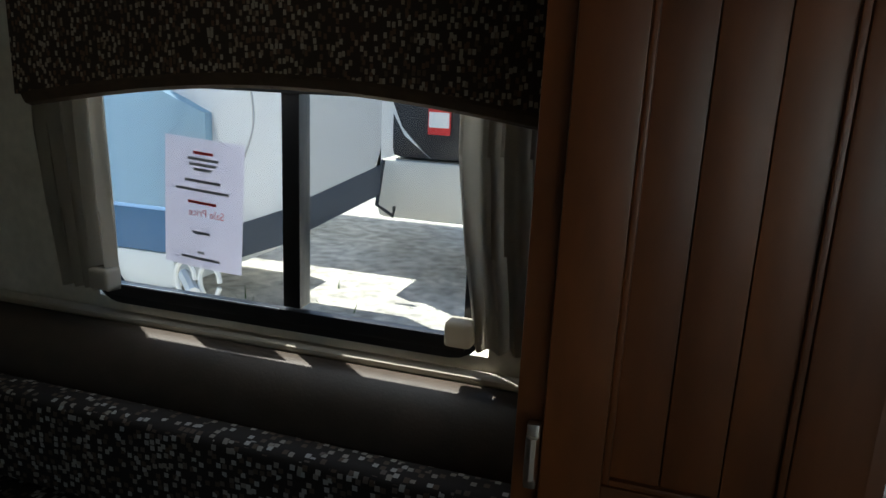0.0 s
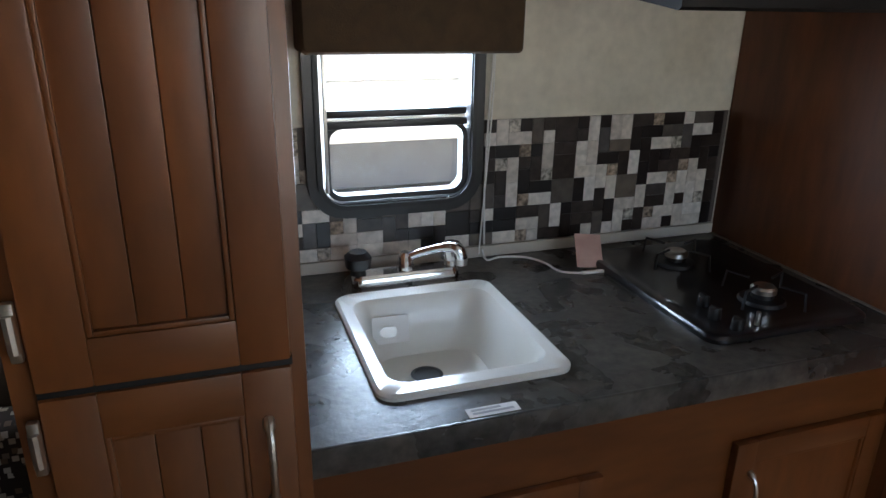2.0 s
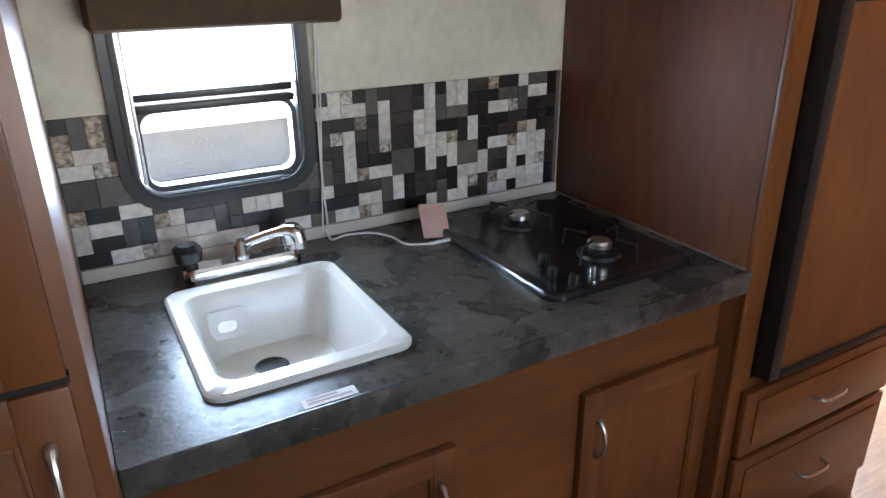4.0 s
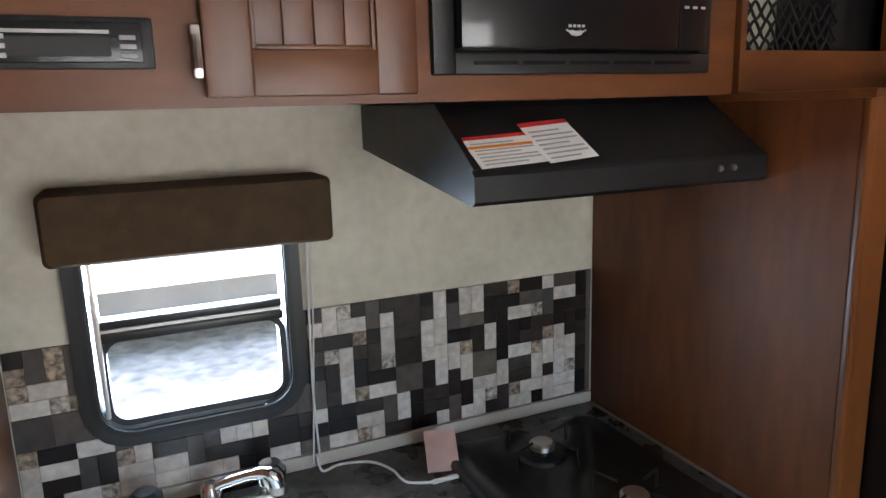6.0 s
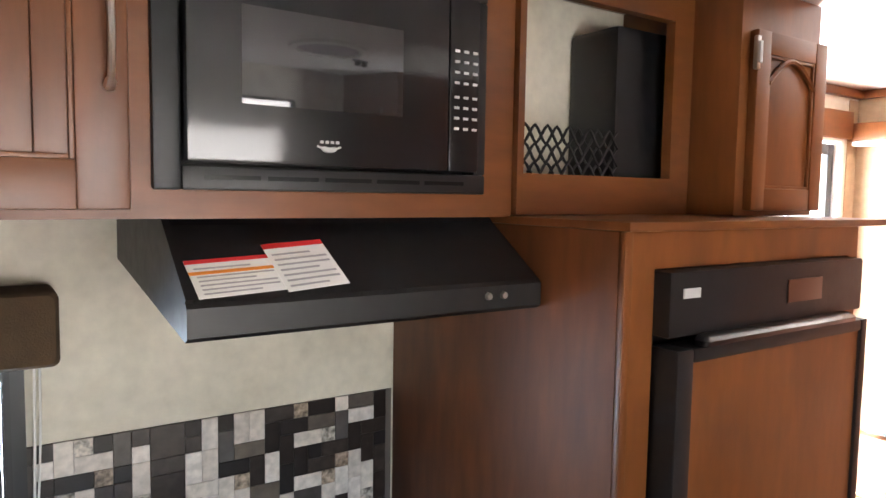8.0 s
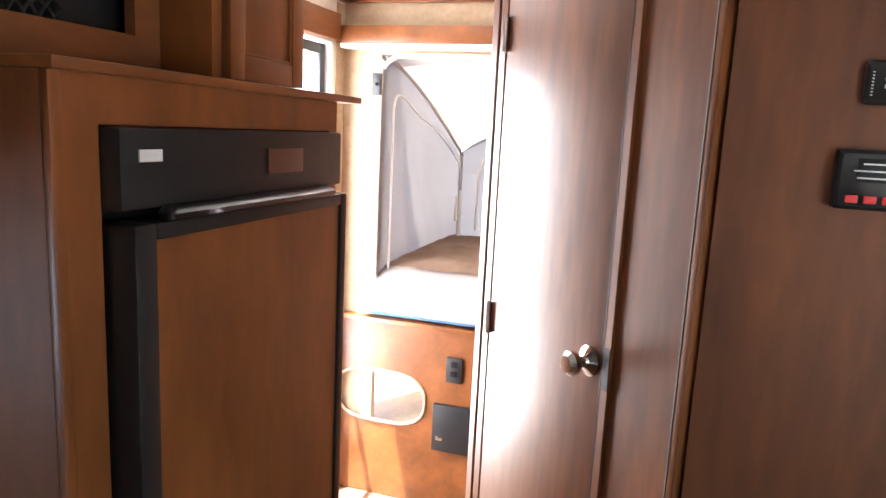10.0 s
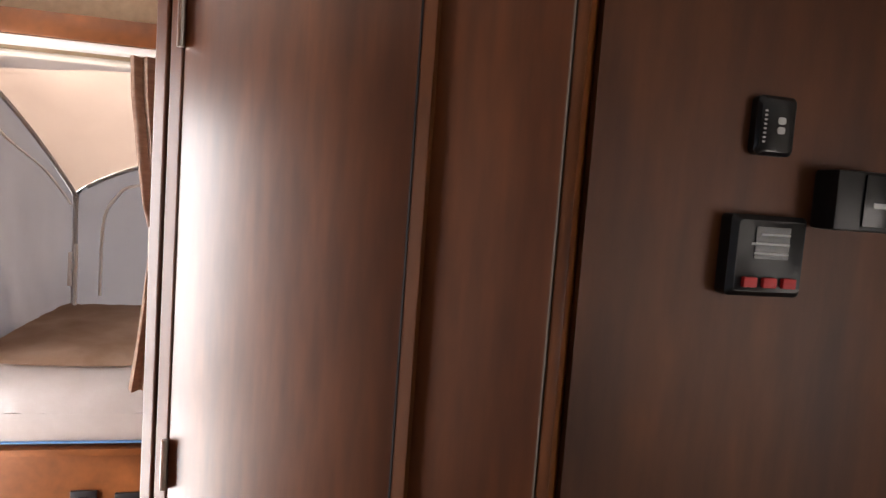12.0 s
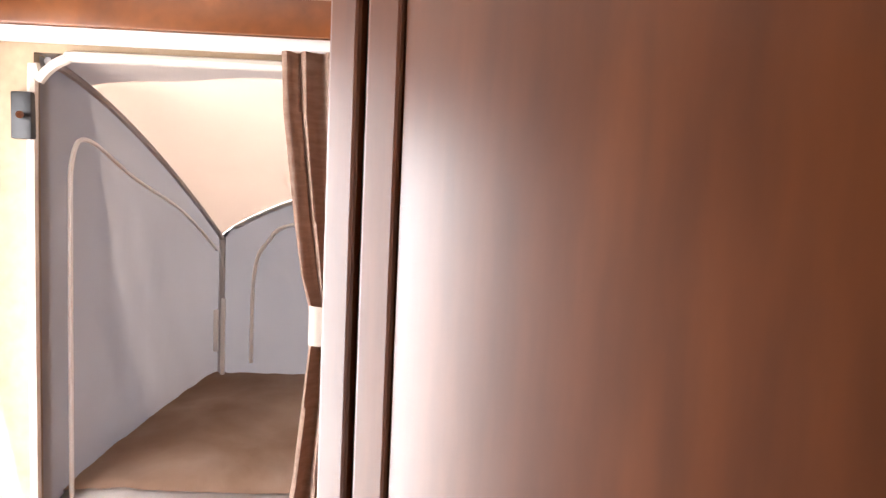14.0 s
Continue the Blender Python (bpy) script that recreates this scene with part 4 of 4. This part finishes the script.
def tent_roof(u, v):
    x = 2.06 + (FXT - 2.06) * u
    ya, yb = -.175 - .10 * u, -1.54 + .08 * u
    return x, ya + (yb - ya) * v, eave(u) + arch(v) * u + .004 + crumple((x, v * 2, 0), .006, 5) * math.sin(math.pi * u)


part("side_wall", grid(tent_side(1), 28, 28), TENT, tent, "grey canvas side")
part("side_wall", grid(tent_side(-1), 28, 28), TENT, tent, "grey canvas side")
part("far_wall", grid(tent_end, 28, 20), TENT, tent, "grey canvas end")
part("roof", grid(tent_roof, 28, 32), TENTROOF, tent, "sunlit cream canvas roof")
part("seam", tube([(2.06 + (FXT - 2.06) * u, -.19 - .10 * u, eave(u) - .008) for u in [k / 16 for k in range(17)]], .008, 6), TENT, tent, "stitched roof seam")
part("seam", tube([(FXT - .012, -.29, 1.03), (FXT - .012, -.29, 1.48)], .009, 6), TENT, tent, "corner seam")
part("seam", tube([(FXT - .006, -.275 - 1.185 * u, 1.479 + arch(u)) for u in [k / 24 for k in range(1, 24)]], .007, 6), TENT, tent, "arched end seam")
part("zipper", tube(curve_pts([(2.11, -.205, .98), (2.11, -.205, 1.55), (2.12, -.205, 1.70), (2.17, -.215, 1.735), (2.35, -.232, 1.66), (2.6, -.255, 1.575), (2.83, -.278, 1.45)], 6), .005, 6), WHITEP, tent, "white zip line of the canvas window")
part("zipper", tube(curve_pts([(FXT - .02, -.385, 1.10), (FXT - .02, -.39, 1.38), (FXT - .02, -.43, 1.48), (FXT - .02, -.52, 1.54), (FXT - .02, -.9, 1.58)], 6), .006, 6), WHITEP, tent, "white zip line of the end window")
part("pole", tube([(FXT - .03, -.30, 1.06), (FXT - .03, -.30, 1.30)], .007, 6), WHITEP, tent, "white corner pole")
part("strap", box(2.80, 2.815, -.292, -.279, 1.14, 1.27, .003), WHITEP, tent, "small white strap")

# ---- dinette ----
bs = thing("dinette_bench", (-2.45, -.35, 0), "dark brown dinette bench with block-print back cushions", "bench")
part("base", box(WX + .01, PX0 - .004, -.62, -.14, 0, .42, .006), WOOD, bs)
part("seat_cushion", box(WX + .02, PX0 - .006, -.66, -.15, .422, .54, .03, seg=3), PRINT, bs)
part("top_roll", prism_x([(-.008, .60), (-.008, .895), (-.05, .915), (-.11, .90), (-.165, .84), (-.17, .78), (-.16, .60)], WX + .02, PX0 - .006), VINYL, bs, "brown vinyl top roll")
part("back_cushion", box(WX + .02, PX0 - .006, -.26, -.165, .545, .785, .03, seg=3), PRINT, bs, "block-print back cushion")
ledge = solid("window_ledge", box(WX + .01, PX0 - .002, -.05, -.006, .917, .93, .005), CURTAIN, "cream padded ledge under the window", "ledge")

co = thing("cornice", (-2.3, -.1, 1.45), "arched block-print fabric cornice with brown piping", "cornice")
cb = bmesh.new()
prev = None
CX0, CX1 = -2.83, PX0 - .006
N = 24
for k in range(N + 1):
    u = k / N
    x = CX0 + (CX1 - CX0) * u
    z = 1.475 + .065 * math.sin(math.pi * min(1, max(0, u)))
    row = [cb.verts.new((x, y, zz)) for y, zz in ((-.15, z), (-.15, 1.80), (-.10, 1.80), (-.10, z))]
    if prev:
        for i in range(4):
            cb.faces.new((prev[i - 1], prev[i], row[i], row[i - 1]))
    else:
        cb.faces.new(row)
    prev = row
cb.faces.new(prev)
part("board", cb, PRINT2, co, smooth=False)
pts = [(CX0 + (CX1 - CX0) * k / N, -.128, 1.468 + .065 * math.sin(math.pi * k / N)) for k in range(N + 1)]
part("piping", tube(pts, .024, 8), VALANCE, co, "dark brown bottom roll")
part("side_return", box(CX0 - .02, CX0, -.15, -.005, 1.47, 1.80), PRINT2, co)
for a, b, tie in ((-2.90, -2.69, -2.72), (-1.825, -1.57, -1.80)):
    c = thing("window_curtain", ((a + b) / 2, -.06, .99), "cream pleated curtain gathered beside the dinette window", "curtain", "dinette curtains")
    part("cloth", drape(-.06, 0, 0, [(1.56, a, b), (1.4, a, b), (1.2, a + .02, b), (1.08, a + .04, b), (1.0, a + .05, b + .0)], .014, 5, "x"), CURTAIN, c)
    part("tieback", box(tie - .03, tie + .03, -.088, -.035, 1.005, 1.06, .012, seg=3), CURTAIN, c, "fabric tieback at the hem")

sg = thing("price_sheet", (-2.47, .016, 1.05), "white printed price sheet taped to the dinette window", "sign")
sm = Matrix.Translation((-2.585, .016, 1.39)) @ Matrix.Rotation(radians(4), 4, "Y")


def on_sheet(name, x0, x1, z0, z1, y, mat):
    b = box(x0, x1, y, y + .0006, z0, z1)
    b.transform(sm)
    part(name, b, mat, sg, smooth=False)


def paper(u, v):
    p = sm @ Vector((.222 * u, .008 * (2 * u - 1) ** 2 * (.3 + .7 * v), -.318 * v))
    return p.x, p.y, p.z


part("paper", grid(paper, 10, 4, .0006), SHEETP, sg)
for z, w, m in ((-.030, .055, RED), (-.045, .085, INK), (-.058, .075, INK), (-.070, .05, INK), (-.098, .10, INK), (-.120, .15, INK), (-.150, .08, RED), (-.225, .05, INK), (-.275, .02, INK), (-.29, .11, INK)):
    on_sheet("text_bar", .112 - w / 2, .112 + w / 2, z - .007, z, -.003, m)


def lettering(name, words, size, m, mat, parent):
    """Words as a flat mesh, laid by the matrix m."""
    cu_ = bpy.data.curves.new(name, "FONT")
    cu_.body, cu_.size, cu_.align_x = words, size, "CENTER"
    tmp = bpy.data.objects.new(name, cu_)
    scene.collection.objects.link(tmp)
    bpy.context.view_layer.update()
    me = bpy.data.meshes.new_from_object(tmp)
    bpy.data.objects.remove(tmp)
    b = bmesh.new()
    b.from_mesh(me)
    b.transform(m)
    part(name, b, mat, parent, smooth=False)


lettering("words", "Sale Price", .026, sm @ Matrix.Translation((.125, -.003, -.187)) @ Matrix.Rotation(radians(-90), 4, "X") @ Matrix.Rotation(radians(180), 4, "X") @ Matrix.Diagonal((-1, 1, 1, 1)), RED, sg)
solid("sun_mark_socket", loft([(-1.66, .935, .010, .008, .004, -.008), (-1.66, .935, .008, .006, .004, -.016)], turn=UPRIGHT), NICKEL, "small metal snap on the wall", "snap")

# ---- outside ----
solid("ground", box(-250, 250, -250, 250, -.75, -.65), GRAVEL, "pale gravel lot in full sun", "ground", kind="structure", smooth=False)
pu = thing("popup_camper", (-7.2, 4.5, -.65), "pop-up camper with white canvas and blue-striped body", "camper")
part("body", box(-9.5, -5.2, 3.2, 5.4, -.25, .06, .05), WHITEGEL, pu)
part("band", box(-9.5, -5.19, 3.19, 5.41, .065, .42, .01), BLUE, pu, "blue body band")
ub = prism_y([(-9.4, .475), (-4.78, .475), (-4.77, 1.235), (-5.16, 1.385), (-5.9, 1.7), (-9.4, 1.7)], 3.10, 3.22)
part("upper_body", ub, PALEBLUE, pu, "pale blue siding", smooth=False)
part("canvas", sheet((-4.0, 3.15, .62), (-4.0, 4.7, .75), (-4.0, 4.7, 2.9), (-4.0, 3.15, 2.9), .04), GREYCANVAS, pu, "grey canvas side")
part("canvas", sheet((-5.3, 3.28, .1), (-4.0, 3.15, .60), (-4.0, 3.15, 2.9), (-5.3, 3.28, 2.9), .05), CANVAS, pu, "white canvas wall")
part("skirt", sheet((-4.002, 3.14, .36), (-4.002, 4.7, .46), (-4.002, 4.7, .75), (-4.002, 3.14, .62), .01), BLUEGREY, pu, "dark skirt")
part("skirt", sheet((-4.72, 3.12, .05), (-4.0, 3.135, .33), (-4.0, 3.135, .60), (-4.72, 3.12, .32), .01), BLUEGREY, pu, "dark skirt")
part("bunk_floor", box(-5.2, -4.02, 3.3, 4.7, .46, .50), GREYFLOORSHADE, pu)
part("cord", tube(curve_pts([(-4.35, 3.05, 1.55), (-4.32, 3.06, 1.2), (-4.42, 3.06, .9), (-4.55, 3.06, .6)], 6), .008, 6), INK, pu, "thin tent cord")
# invented block behind the camper, there only to cast shade on the gravel
part("shade_block", box(-9.4, -4.4, 6.4, 8.9, .1, 2.7, .04), CANVAS, pu, "unseen white canvas block added to shade the gravel")
part("hitch", tube([(-5.1, 3.2, -.1), (-4.7, 2.8, -.1)], .05), WHITEP, pu)
for dx in (0, .22):
    part("hose_loop", tube([(-4.85 + dx + .09 * math.cos(a), 2.9, -.02 + .14 * math.sin(a)) for a in [k * .5 for k in range(13)]], .02, 6), WHITEP, pu, "white hose loop")
for x in (-8.8, -6.0):
    part("wheel", loft([(x, -.35, .3, .3, .3, 3.15), (x, -.35, .3, .3, .3, 3.35)], turn=UPRIGHT), BLACK, pu)
tt = thing("travel_trailer", (-1.5, 6.5, -.65), "cream travel trailer with a dark graphic front", "trailer")
part("lower_body", box(-4.25, 6, 5.2, 7.9, .13, .755, .08), CREAMGEL, tt)
part("upper_body", box(-4.12, -2.2, 5.2, 7.9, .757, 2.5, .12), DARKGEL, tt, "dark graphic front")
part("side", box(-2.2, 6, 5.2, 7.9, .757, 2.5, .02), WHITEGEL, tt, "white side wall")
part("swoosh", prism_y([(-4.08, 1.22), (-3.95, 1.0), (-3.66, .78), (-3.74, .84), (-3.98, 1.08), (-4.08, 1.30)], 5.185, 5.199), WHITEGEL, tt, "white graphic stripe", smooth=False)
part("notice", box(-3.70, -3.47, 5.17, 5.195, 1.03, 1.40), RED, tt, "red sticker")
part("notice_field", box(-3.69, -3.48, 5.165, 5.169, 1.10, 1.25), PAPER, tt, "white sticker half")
# grey box in place of the shaded ground beneath the trailer
part("belly_shade", box(-3.2, 6, 5.6, 7.8, -.42, .128), GREYFLOORSHADE, tt, "grey block standing for the shade under the trailer")
part("step", tube([(-4.14, 5.1, .75), (-4.16, 5.0, .30), (-3.98, 5.0, .2), (-3.97, 5.0, .3)], .022), FRAME, tt, "black metal step rail")
part("window", box(.2, 1.6, 5.18, 5.2, 1.3, 1.9, .01), DARKGEL, tt)
for x in (4.0, 4.9):
    part("wheel", loft([(x, -.28, .36, .36, .36, 5.25), (x, -.28, .36, .36, .36, 5.5)], turn=UPRIGHT), BLACK, tt)
wd = bmesh.new()
rnd = random.Random(4)
for i in range(260):
    x, y = -4.6 + rnd.gauss(0, .9), 2.9 + rnd.gauss(0, .6)
    a, hgt = rnd.uniform(0, 6.3), rnd.uniform(.05, .16)
    v = [wd.verts.new(p) for p in ((x, y, -.65), (x + .02 * math.cos(a), y + .02 * math.sin(a), -.65), (x + .05 * math.cos(a + 1), y + .05 * math.sin(a + 1), -.65 + hgt))]
    wd.faces.new(v)
solid("weeds", wd, LEAF, "sparse green weeds in the gravel", "weeds", kind="stuff", smooth=False)

# ---- backsplash mosaic, piece by piece ----
bk = thing("backsplash", (-.62, -.002, .945), "mosaic tile backsplash in browns, greys and cream", "backsplash", kind="structure")
part("grout", wall_with_holes(PX1 + .002, -.003, .946, 1.258, -.003, -.0005, [(-1.105, -.735, 1.07, 1.258)]), material("grout", (.12, .10, .09), .8), bk, smooth=False)
U = .0312
cols, rows_ = int((-.003 - PX1 - .002) / U), 10
rt = random.Random(23)
used = set()
shapes = {}


def tile_mesh(w, h, mat):
    key = (w, h, mat.name)
    if key not in shapes:
        b = box(.0003, w * U - .0003, -.0035, 0, .0003, h * U - .0003, .0006, seg=1)
        me = bpy.data.meshes.new("tile")
        b.to_mesh(me)
        b.free()
        me.materials.append(mat)
        shapes[key] = me
    return shapes[key]


for r in range(rows_):
    for c in range(cols):
        if (c, r) in used:
            continue
        opts = [(2, 1), (1, 2), (2, 2), (2, 1), (1, 2), (2, 1), (1, 2)]
        rt.shuffle(opts)
        if rt.random() < .27:
            opts = []
        for w, h in opts + [(1, 1)]:
            cells = {(c + i, r + j) for i in range(w) for j in range(h)}
            if not (cells & used) and c + w <= cols and r + h <= rows_:
                break
        used |= cells
        x, z = PX1 + .003 + c * U, .9465 + r * U
        k = rt.random()
        if w * h == 4:
            mat = TILE_TAUPE if k < .6 else TILE_DARK
        elif w * h == 2:
            mat = TILE_CREAM if k < .5 else TILE_DARK if k < .9 else TILE_TAUPE
        else:
            mat = TILE_MARBLE if k < .55 else TILE_DARK if k < .9 else TILE_CREAM
        if x + w * U > -1.09 and x < -.75 and z + h * U > 1.088:
            continue
        ob = new("tile", tile_mesh(w, h, mat))
        ob.location = (x, -.003 - rt.uniform(0, .0006), z)
        ob.parent = bk
        ob.matrix_parent_inverse = bk.matrix_world.inverted()
